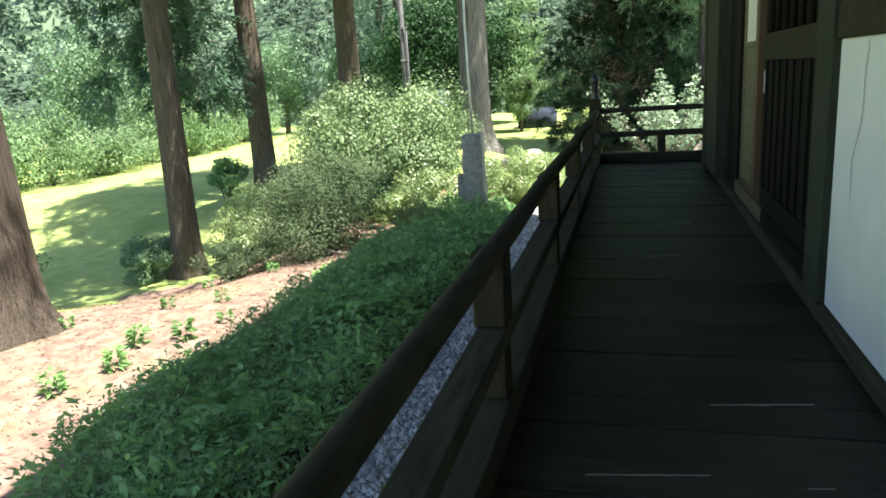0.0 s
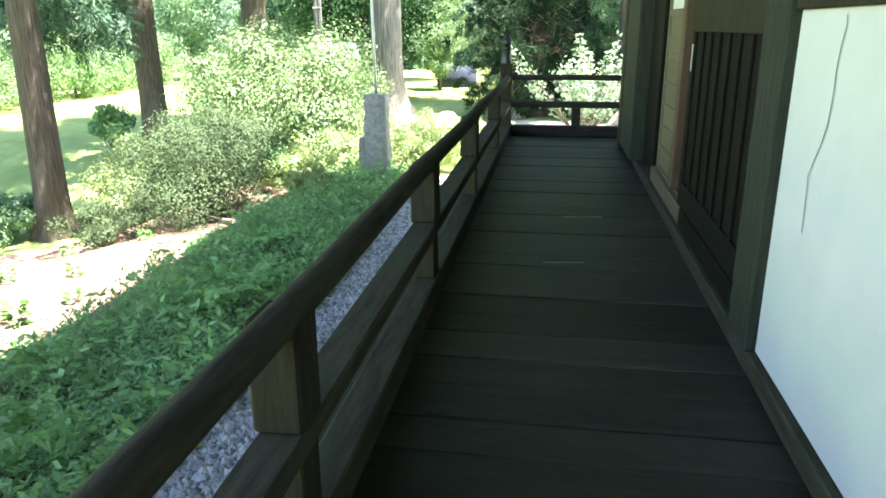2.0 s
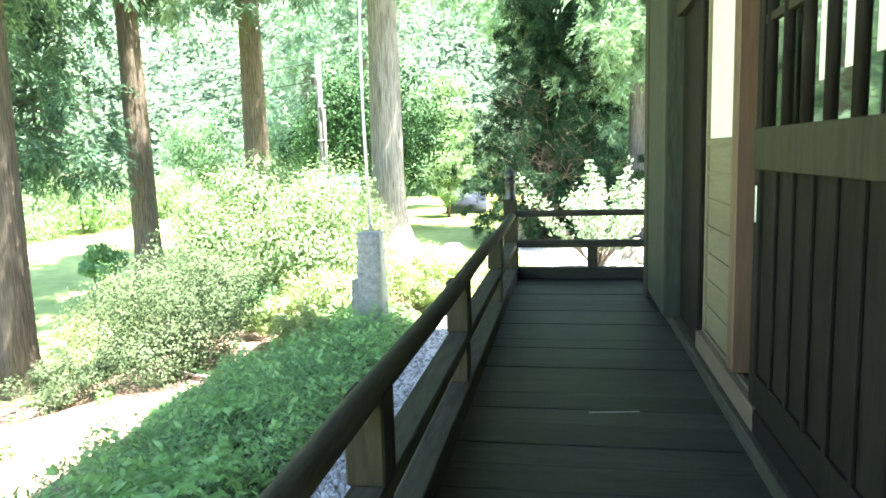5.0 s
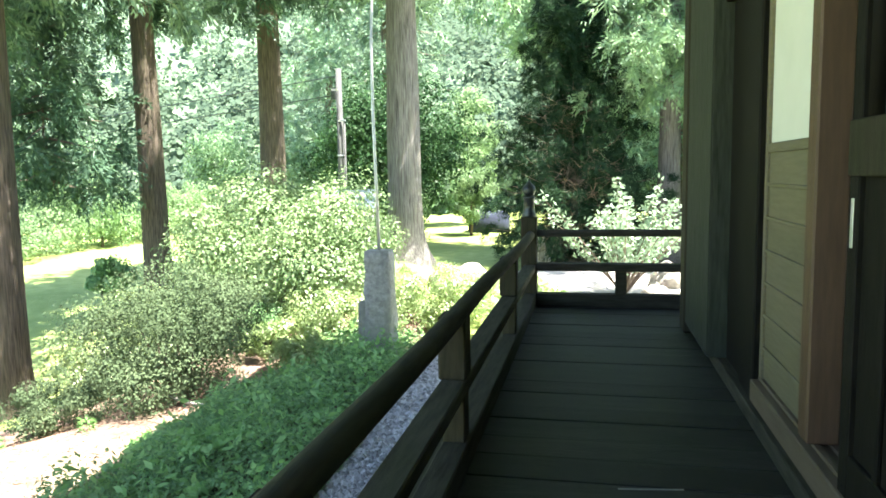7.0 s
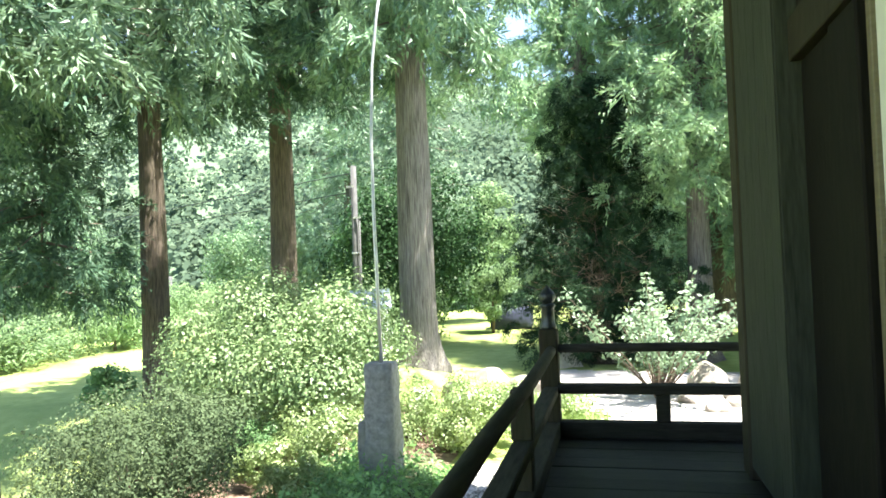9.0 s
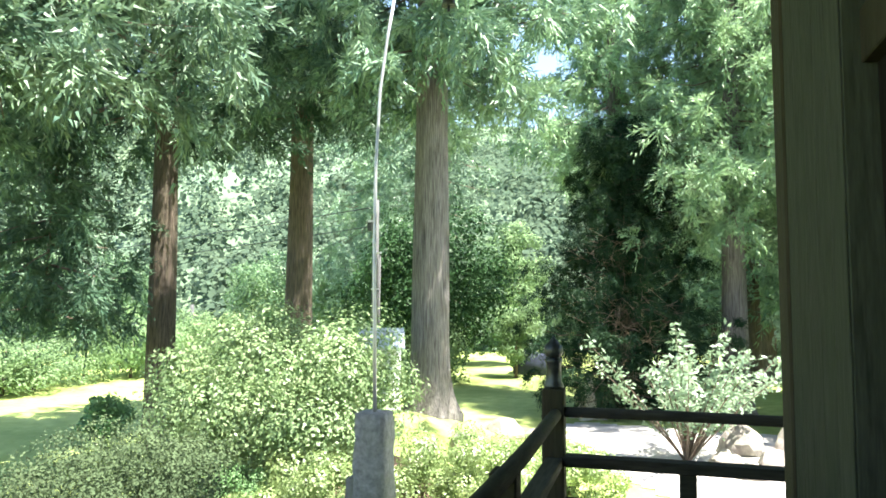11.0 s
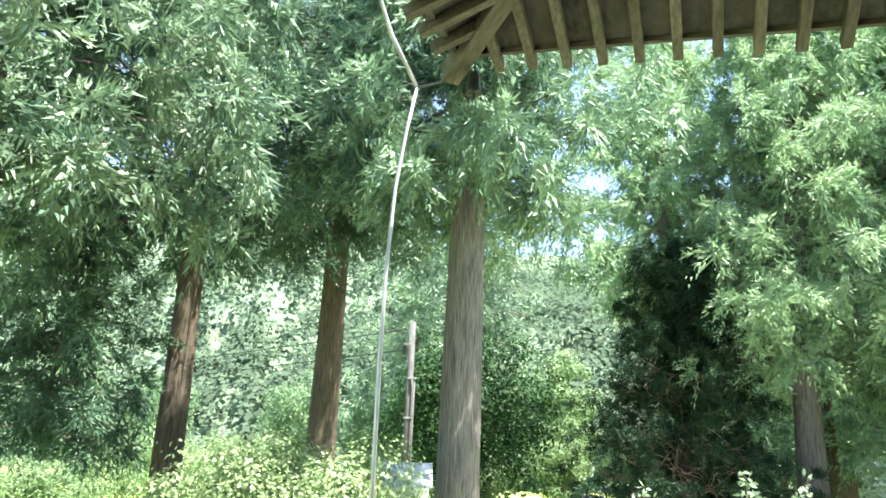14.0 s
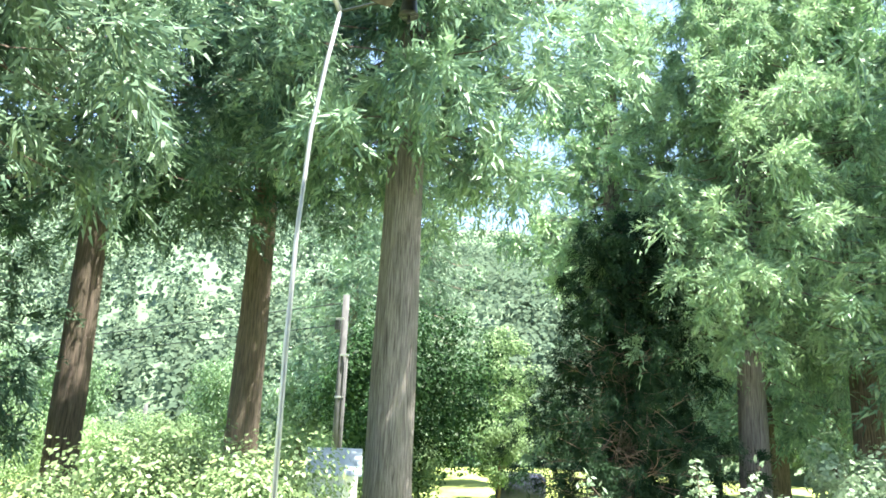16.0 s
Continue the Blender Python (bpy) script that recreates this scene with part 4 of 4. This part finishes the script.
def pale_shrub(x, y):
    """Upright stems that fan out, with leaves along their upper part."""
    rng = np.random.default_rng(26)
    s = thing("pale_shrub", "loose upright shrub with pale glossy leaves", "shrub", "", "", (x, y, gz(x, y)))
    pts, nrm = [], []
    for k in range(34):
        a, tilt, L = rng.uniform(0, 6.28), rng.uniform(0.1, 0.75), rng.uniform(2.0, 3.3)
        out = np.array([math.cos(a) * math.sin(tilt), math.sin(a) * math.sin(tilt), math.cos(tilt)])
        q = np.linspace(0, 1, 6)[:, None]
        line = out * q * L + np.array([math.cos(a), math.sin(a), -0.3]) * 0.35 * q ** 2
        part("stem", tube([tuple(v) for v in line], list(np.linspace(0.028, 0.006, 6)), 5), M_LIMB, s)
        n = 100
        t = rng.uniform(0.3, 1.02, n) ** 0.8
        base = out * (t * L)[:, None] + np.array([math.cos(a), math.sin(a), -0.3]) * 0.35 * (t ** 2)[:, None]
        off = unit(rng.normal(size=(n, 3))) * rng.uniform(0.05, 0.24, (n, 1))
        pts.append(base + off)
        nrm.append(rng.normal(size=(n, 3)) * 0.6 + np.array([0, -0.1, 0.8]))
    mesh_ob("foliage", leaf_mesh("foliage", np.concatenate(pts), np.concatenate(nrm), rng.uniform(0.1, 0.2, 34 * 100), rng, 0.45), L_PALE, s)


pale_shrub(1.2, 23.2)


def broad_tree(x, y, r, h, mesh, material, label, group):
    z = gz(x, y)
    t = thing("broadleaf_tree", label, "tree", group, "", (x, y, z))
    part("trunk", tube([(0, 0, -0.3), (0.05, 0, h * 0.3), (0.0, 0.1, h * 0.6), (0.1, 0, h * 0.85)], [r, r * 0.8, r * 0.55, r * 0.2], 9, True, 0.04), M_LIMB, t, "", True)
    ob = mesh_ob("crown", mesh, material, t)
    k = random.Random(int(abs(x * 13 + y * 7)))
    ob.scale = (1, 1, 1) if mesh in FIXED else (k.uniform(0.8, 1.3), k.uniform(0.8, 1.3), k.uniform(0.75, 1.45))
    ob.rotation_euler = (0, 0, k.uniform(0, 6.28))
    return t


FIXED = []
B1 = broad_crown(31, 2.6, 3.0, 3.2, 80, 10000, 0.165)
B2 = broad_crown(32, 3.4, 4.2, 4.8, 80, 9000, 0.3)
B4 = broad_crown(34, 4.0, 4.4, 4.3, 110, 22000, 0.19)
B3 = broad_crown(33, 2.0, 1.6, 1.2, 60, 6500, 0.13, -0.75)
FIXED.append(B4)
EDGE = [(-23.5 - 0.09 * (k % 4) - 0.16 * k, 15 + 2.6 * k + 0.4 * (k % 3), B3, 0.1) for k in range(13)]
for i, (x, y, m, r) in enumerate(EDGE + [(-9.0, 36.8, B4, 0.22), (-13.5, 47, B4, 0.22), (-12.5, 52, B2, 0.25), (-27, 24, B1, 0.12), (-28, 33, B1, 0.12),
                                 (-29, 41, B1, 0.2), (-20, 50, B1, 0.25), (-32, 27, B1, 0.12), (3, 52, B2, 0.25), (4, 50, B2, 0.25), (11, 50, B2, 0.25),
                                 (17, 40, B2, 0.25), (-25, 50, B1, 0.25), (-14, 46, B1, 0.25), (-27, 16, B1, 0.2), (-11.5, 38, B3, 0.1), (-9, 36, B3, 0.1)]):
    broad_tree(x, y, r, (3.4, 5.0, 2.2, 5.0)[(B1, B2, B3, B4).index(m)], m, {B3: L_BUSH, B4: L_SHADE}.get(m, L_BROAD), {B3: "round pale green bush beyond the lawn", B4: "dense shade-darkened green broadleaf tree behind the pole"}.get(m, "round light green broadleaf tree beyond the lawn"), "broadleaf trees")


P1 = broad_crown(35, 1.45, 1.7, 2.2, 60, 9000, 0.12, -0.9)
P2 = broad_crown(36, 2.3, 4.2, 5.4, 70, 12000, 0.18)
FIXED += [P1, P2]
broad_tree(-5.9, 41, 0.1, 2.4, P1, L_BUSH, "round pale sunlit bush on the far lawn", "pale bushes")
broad_tree(-7.0, 48, 0.2, 7.0, P2, L_BUSH, "pale green tree behind the far bush", "broadleaf trees")


def build_hill():
    """A wooded hillside beyond the meadow."""
    rng = np.random.default_rng(41)
    a = np.radians(np.linspace(-75, 75, 90))
    d = np.linspace(58, 190, 40)
    A, D = np.meshgrid(a, d, indexing="ij")
    x, y = np.sin(A) * D - 6, np.cos(A) * D + 4
    z = -3 + (D - 58) * 0.42 + 4 * np.sin(A * 5 + D * 0.03) + 2 * np.sin(x * 0.12) * np.cos(y * 0.1)
    z = np.where(D < 60, -3, z)
    pts = np.stack([x, y, z], -1).reshape(-1, 3)
    n = len(d)
    i, j = np.meshgrid(np.arange(len(a) - 1), np.arange(n - 1), indexing="ij")
    q = (i * n + j).ravel()
    tagged(mesh_ob("backdrop", from_np("backdrop", pts, np.stack([q, q + n, q + n + 1, q + 1], -1)), M_HILL, None, "", True), "steep wooded hillside across the valley", "hillside", "", "structure")
    m = 4200
    aa, dd = rng.uniform(-1.15, 0.75, m), 58 + 125 * rng.uniform(0, 1, m) ** 1.15
    cx, cy = np.sin(aa) * dd - 6, np.cos(aa) * dd + 4
    cz = -3 + (dd - 58) * 0.42 + 4 * np.sin(aa * 5 + dd * 0.03) + 2 * np.sin(cx * 0.12) * np.cos(cy * 0.1)
    pointed = (np.sin(cx * 0.06) + np.cos(cy * 0.05 + 1)) > 0.5
    k = np.repeat(np.arange(m), 50)
    u = unit(rng.normal(size=(len(k), 3)) + np.array([0, -0.3, 0.35]))
    rad = rng.uniform(1.1, 2.7, m)[k][:, None]
    p = u * rad * rng.uniform(0.75, 1.08, (len(k), 1))
    rise = np.clip((u[:, 2:3] + 1) / 2, 0, 1)
    cone = p * np.concatenate([1.15 - rise, 1.15 - rise, np.full_like(rise, 2.0)], 1)
    p = np.where(pointed[k][:, None], cone, p) + np.stack([cx, cy, cz + 1.3], -1)[k]
    mesh = leaf_mesh("far_wood", p, u + np.array([0, -0.1, 0.2]) + rng.normal(size=u.shape) * 0.3, rng.uniform(0.42, 0.9, len(k)), rng, 0.75)
    tagged(mesh_ob("far_wood", mesh, L_FAR), "mixed green woods covering the far hillside", "woods", "", "stuff")


build_hill()


def build_herbs():
    """Knee-low herbs between the drip strip and the soil, and ferns among them."""
    rng = np.random.default_rng(51)
    n = 120000
    x, y = rng.uniform(-5.2, -2.1, n), rng.uniform(0.5, 15.4, n)
    keep = x > -4.85 + 0.25 * np.sin(y * 1.3 + 2) + 0.15 * np.sin(y * 3.1)
    x, y = x[keep], y[keep]
    n = len(x)
    mound = 0.29 + 0.17 * np.sin(x * 2.1 + y * 0.8) * np.cos(y * 1.1) + 0.09 * np.sin(x * 5.3 + 1) * np.sin(y * 4.1) + 0.1 * rng.normal(size=n)
    edge = np.clip((x + 5.2) / 0.7, 0, 1) * np.clip((-2.05 - x) / 0.3, 0.2, 1)
    z = ground_z(x, y) + np.clip(mound, 0.02, 0.6) * edge * rng.uniform(0.35, 1.15, n) + 0.03
    p = np.stack([x, y, z], -1)
    nrm = rng.normal(size=(n, 3)) * 0.55 + np.array([0, 0, 0.9])
    mesh = leaf_mesh("ground_herbs", p, nrm, rng.uniform(0.034, 0.082, n), rng, 0.38)
    tagged(mesh_ob("ground_herbs", mesh, L_HERB), "dense low green herbs carpeting the bank", "herbs", "", "stuff")

    k = rng.integers(0, n, 9000)
    big = p[k] + np.array([0, 0, 0.05]) + rng.normal(size=(9000, 3)) * 0.03
    mesh = leaf_mesh("broad_herbs", big, rng.normal(size=(9000, 3)) * 0.6 + np.array([0, 0, 0.8]), rng.uniform(0.08, 0.17, 9000), rng, 0.4)
    tagged(mesh_ob("broad_herbs", mesh, L_FERN), "larger bright leaves standing among the low herbs", "herbs", "", "stuff")

    def fern(x, y, size, seed):
        r = np.random.default_rng(seed)
        base, way, ln = [], [], []
        for k in range(11):
            a = k * 2.4 + r.uniform(-0.3, 0.3)
            L = size * r.uniform(0.8, 1.1)
            for s in np.linspace(0.15, 1.0, 16):
                c = np.array([math.cos(a) * s * L, math.sin(a) * s * L, L * (0.75 * s - 0.55 * s * s) + 0.1])
                for sd in (-1, 1):
                    base.append(c)
                    way.append((-math.sin(a) * sd + 0.45 * math.cos(a), math.cos(a) * sd + 0.45 * math.sin(a), -0.15))
                    ln.append(L * 0.30 * (1.05 - s))
        base, way, ln = np.array(base), np.array(way), np.array(ln)
        mesh = blade_mesh("fern", base, way, ln, 0.05, r, 0.1)
        ob = mesh_ob("fern", mesh, L_FERN)
        ob.location = (x, y, gz(x, y) + 0.34)
        return tagged(ob, "bright green fern with arching fronds", "fern", "ferns on the bank")

    for i, (x, y, s) in enumerate(((-3.0, 8.25, 0.75), (-3.25, 7.85, 0.6), (-2.75, 8.7, 0.5), (-3.0, 5.3, 0.5), (-3.5, 10.4, 0.45), (-3.9, 6.6, 0.45))):
        fern(x, y, s, i)

    def weed(x, y, s, seed):
        r = np.random.default_rng(seed)
        n = 60
        h = r.uniform(0.05, 1, n)
        a = r.uniform(0, 6.28, n)
        base = np.stack([0.05 * np.cos(a), 0.05 * np.sin(a), h * s], -1)
        way = np.stack([np.cos(a), np.sin(a), r.uniform(-0.1, 0.7, n)], -1)
        ob = mesh_ob("weed", blade_mesh("weed", base, way, s * 0.5, s * 0.2, r, 0.15), L_FERN)
        ob.location = (x, y, gz(x, y))
        tagged(ob, "small leafy green weed on bare soil", "weed", "weeds on the soil")

    for i, (x, y) in enumerate(((-6.2, 6.6), (-5.9, 7.3), (-6.1, 8.0), (-5.6, 8.3), (-6.7, 9.5), (-6.0, 9.9), (-7.8, 8.6), (-7.6, 11.9), (-6.3, 12.1), (-5.4, 9.0))):
        weed(x, y, 0.28 if i < 4 else 0.18, 60 + i)


build_herbs()


# ---- far things ----
def build_pole():
    x, y = -9.4, 31.0
    z = gz(x, y)
    p = thing("utility_pole", "grey concrete utility pole with a cable guard", "utility pole", "", "", (x, y, z))
    part("pole", tube([(0, 0, -0.3), (0, 0, 7.4)], [0.16, 0.11], 12), M_CONCRETE, p, "", True)
    part("cable_guard", tube([(0.22, -0.1, -0.2), (0.22, -0.1, 5.4)], [0.035, 0.035], 8), M_CONCRETE, p, "", True)
    part("bracket", box(-0.02, 0.28, -0.16, -0.09, 5.35, 5.41, 0.004), M_STEEL, p)
    part("bracket", box(-0.26, 0.02, -0.15, -0.09, 6.55, 6.62, 0.004), M_STEEL, p)
    part("meter_box", box(-0.24, -0.08, -0.26, -0.12, 6.2, 6.52, 0.01), M_IRON, p, "small dark box below the pole top")
    for h in (2.2, 4.0):
        part("band", lathe([(0.158, 0), (0.16, 0.01), (0.16, 0.05), (0.158, 0.06)], (0, 0, h), 12), M_STEEL, p)
    for k, h in enumerate((6.28, 7.0)):
        pts = [(x - 0.12, y - 0.10, z + h + 0.1), (x - 16, y + 3, z + h - 1.2), (x - 36, y + 8, z + h - 0.3)]
        w = part("cable", tube(pts, [0.02] * 3, 5), M_IRON)
        tagged(w, "thin dark overhead cable", "cable", "overhead cables")
    q = part("marker_pole", tube([(-27.3, 45, -2.3), (-27.3, 45, 1.6)], [0.14, 0.12], 8), M_CONCRETE, None, "", True)
    tagged(q, "pale slim pole standing at the meadow edge", "pole")


build_pole()


def build_hut():
    x, y = -6.5, 24.2
    z = gz(x, y)
    h = thing("small_hut", "small pale box hut with blue-grey sheet roof", "hut", "", "", (x, y, z))
    top = 1.02 - z
    part("wall", box(-0.42, 0.42, -0.42, 0.42, -0.1, top - 0.42), M_HUTWALL, h)
    bm = bmesh.new()
    prof = [(-0.62, top - 0.54), (-0.62, top - 0.49), (0.0, top), (0.62, top - 0.49), (0.62, top - 0.54), (0.0, top - 0.06)]
    a = [bm.verts.new((px * 1.0, -0.6, pz)) for px, pz in prof]
    b = [bm.verts.new((px * 1.0, 0.6, pz)) for px, pz in prof]
    for k in range(6):
        bm.faces.new((a[k], b[k], b[(k + 1) % 6], a[(k + 1) % 6]))
    bm.faces.new(a[::-1])
    bm.faces.new(b)
    ob = part("roof", bm, M_SHEETROOF, h, "blue-grey sheet metal roof")
    ob.rotation_euler = (0, 0, radians(113))
    t = bmesh.new()
    add_box(t, -6.3, -4.1, 42.2, 43.6, -2.0, -0.7, 0.25)
    tagged(part("tarpaulin_cover", t, M_TARP, None, "", True), "shade-darkened blue-grey tarpaulin-covered pile on the far lawn", "covered pile")


build_hut()


def rock(x, y, rx, ry, rz, seed, label):
    rng = random.Random(seed)
    bm = bmesh.new()
    bmesh.ops.create_icosphere(bm, subdivisions=3, radius=1)
    k = [Vector((rng.uniform(-1, 1), rng.uniform(-1, 1), rng.uniform(-0.3, 1))).normalized() for _ in range(9)]
    for v in bm.verts:
        c = v.co.copy()
        for n in k:
            d = c.dot(n) - 0.72
            if d > 0:
                c -= n * d * 0.85
        c *= 1 + 0.06 * noise.noise(v.co * 3 + Vector((seed, 0, 0)))
        v.co = Vector((c.x * rx, c.y * ry, c.z * rz))
    ob = part("rock", bm, M_ROCK)
    ob.location = (x, y, gz(x, y) + rz * 0.35)
    ob.rotation_euler = (0, 0, seed)
    tagged(ob, label, "rock", "garden rocks")


for i, (x, y, a, b, c) in enumerate(((2.5, 24.6, 0.75, 0.6, 0.55), (3.8, 25.0, 0.8, 0.6, 0.5), (2.0, 23.0, 0.4, 0.35, 0.3), (2.9, 22.6, 0.45, 0.4, 0.35), (3.6, 22.9, 0.4, 0.4, 0.3),
                                     (-2.6, 21.6, 0.45, 0.4, 0.3), (-2.0, 22.6, 0.5, 0.4, 0.3), (-3.0, 19.4, 0.35, 0.3, 0.25), (2.4, 21.9, 0.3, 0.3, 0.25), (4.6, 22.4, 0.5, 0.4, 0.4))):
    rock(x, y, a, b, c, i + 1, "weathered tan garden rock beside the gravel")


def build_pebbles():
    """Loose pebbles in the drip strip under the eave."""
    rng = np.random.default_rng(71)
    n = 9000
    x, y = rng.uniform(-2.15, -1.15, n), rng.uniform(2.0, 15.6, n)
    c = np.stack([x, y, ground_z(x, y) + 0.035], -1)
    r = rng.uniform(0.018, 0.05, n)[:, None, None] * rng.uniform(0.7, 1.3, (n, 6, 1))
    shape = np.array([(1, 0, 0), (0, 1, 0), (-1, 0, 0), (0, -1, 0), (0, 0, 0.7), (0, 0, -0.7)], float)
    a = rng.uniform(0, 6.28, n)
    rot = np.stack([np.stack([np.cos(a), -np.sin(a), 0 * a], -1), np.stack([np.sin(a), np.cos(a), 0 * a], -1), np.stack([0 * a, 0 * a, 0 * a + 1], -1)], 1)
    v = c[:, None] + np.einsum("nij,kj->nki", rot, shape) * r
    quads = np.array([(0, 1, 4), (1, 2, 4), (2, 3, 4), (3, 0, 4)])
    mesh = bpy.data.meshes.new("pebbles")
    f = (np.arange(n)[:, None, None] * 6 + quads[None]).reshape(-1, 3)
    mesh.from_pydata(v.reshape(-1, 3).tolist(), [], f.tolist())
    tagged(mesh_ob("pebbles", mesh, M_PEBBLE2), "grey and white pebbles in the drip strip", "pebbles", "", "stuff")


build_pebbles()


def build_litter():
    """Cedar needles and twigs over the bare soil."""
    rng = np.random.default_rng(72)
    n = 5000
    x, y = rng.uniform(-9.5, -4.6, n), rng.uniform(3.5, 14.0, n)
    a = rng.uniform(0, 6.28, n)
    p = np.stack([x, y, ground_z(x, y) + 0.03], -1)
    mesh = blade_mesh("needle_litter", p, np.stack([np.cos(a), np.sin(a), rng.normal(size=n) * 0.08], -1), rng.uniform(0.04, 0.14, n), rng.uniform(0.006, 0.018, n), rng)
    tagged(mesh_ob("needle_litter", mesh, L_LITTER), "brown fallen cedar sprays on the soil", "litter", "", "stuff")
    b = thing("bare_sapling", "bare dark crooked twigs standing on the soil", "sapling", "", "", (-5.6, 4.9, gz(-5.6, 4.9)))
    for k, pts in enumerate((((0, 0, 0), (0.05, 0.05, 0.4), (-0.05, 0.1, 0.75), (0.02, 0.1, 1.1)), ((0.05, 0.05, 0.4), (-0.2, 0.1, 0.55), (-0.32, 0.05, 0.9)), ((0.02, 0.02, 0.25), (0.22, -0.02, 0.42), (0.2, 0.0, 0.78)))):
        part("twig", tube(pts, list(np.linspace(0.022, 0.006, len(pts))), 6), M_LIMB, b)


build_litter()


def build_trunk_flare():
    """Flared foot of a standing trunk, added apart; its pale colour holds sunlight."""
    ob = part("tree_stump", trunk_bm(1.35, 0.22, (0, 0), 2.6, 9), M_PALEWOOD, None, "", True)
    ob.location = (-1.4, 29.0, gz(-1.4, 29.0))
    tagged(ob, "sunlit flared trunk foot before the dark conifer", "stump")


build_trunk_flare()


def build_streaks():
    """Worn plank edges, their glint painted pale; slanted to fit the camera's view."""
    f = bpy.data.objects["floor"]
    for x0, x1, y in ((0.60, 1.03, 3.54), (0.10, 0.55, 2.90), (0.86, 0.95, 2.925), (0.35, 0.62, 6.1), (0.5, 0.8, 7.3)):
        ob = part("worn_edge", box(0, x1 - x0, 0, 0.007, -0.002, 0.0035, 0), M_WORN_GLINT, f, "pale worn plank edge with painted glint")
        ob.location = (x0, y - 0.03, 0)
        ob.rotation_euler = (0, 0, radians(8))


build_streaks()


def build_branch():
    x, y = -5.2, 12.9
    z = gz(x, y) + 0.05
    ob = part("fallen_branch", tube([(x - 0.55, y + 0.2, z + 0.10), (x - 0.2, y + 0.12, z + 0.03), (x + 0.15, y, z + 0.05), (x + 0.5, y - 0.1, z)], [0.012, 0.022, 0.022, 0.014], 7), M_PALEWOOD, None, "", True)
    tagged(ob, "pale bare fallen branch beside the bush", "branch")


build_branch()


def build_wind_bell():
    """Bronze bell under the eave corner."""
    x, y, z = -1.86, 14.24, 5.52
    b = thing("wind_bell", "dark bronze wind bell under the eave corner", "wind bell", "", "", (x, y, z))
    part("bell", lathe([(0.02, 0.0), (0.05, -0.01), (0.065, -0.06), (0.07, -0.16), (0.085, -0.24), (0.09, -0.26), (0.06, -0.25)], (0, 0, 0), 14), M_IRON, b, "", True)
    part("hook", tube([(0, 0, -0.01), (0, 0, 0.12)], [0.008, 0.008], 6), M_IRON, b)
    part("clapper", tube([(0, 0, -0.2), (0, 0, -0.33)], [0.006, 0.018], 6), M_IRON, b)


build_wind_bell()
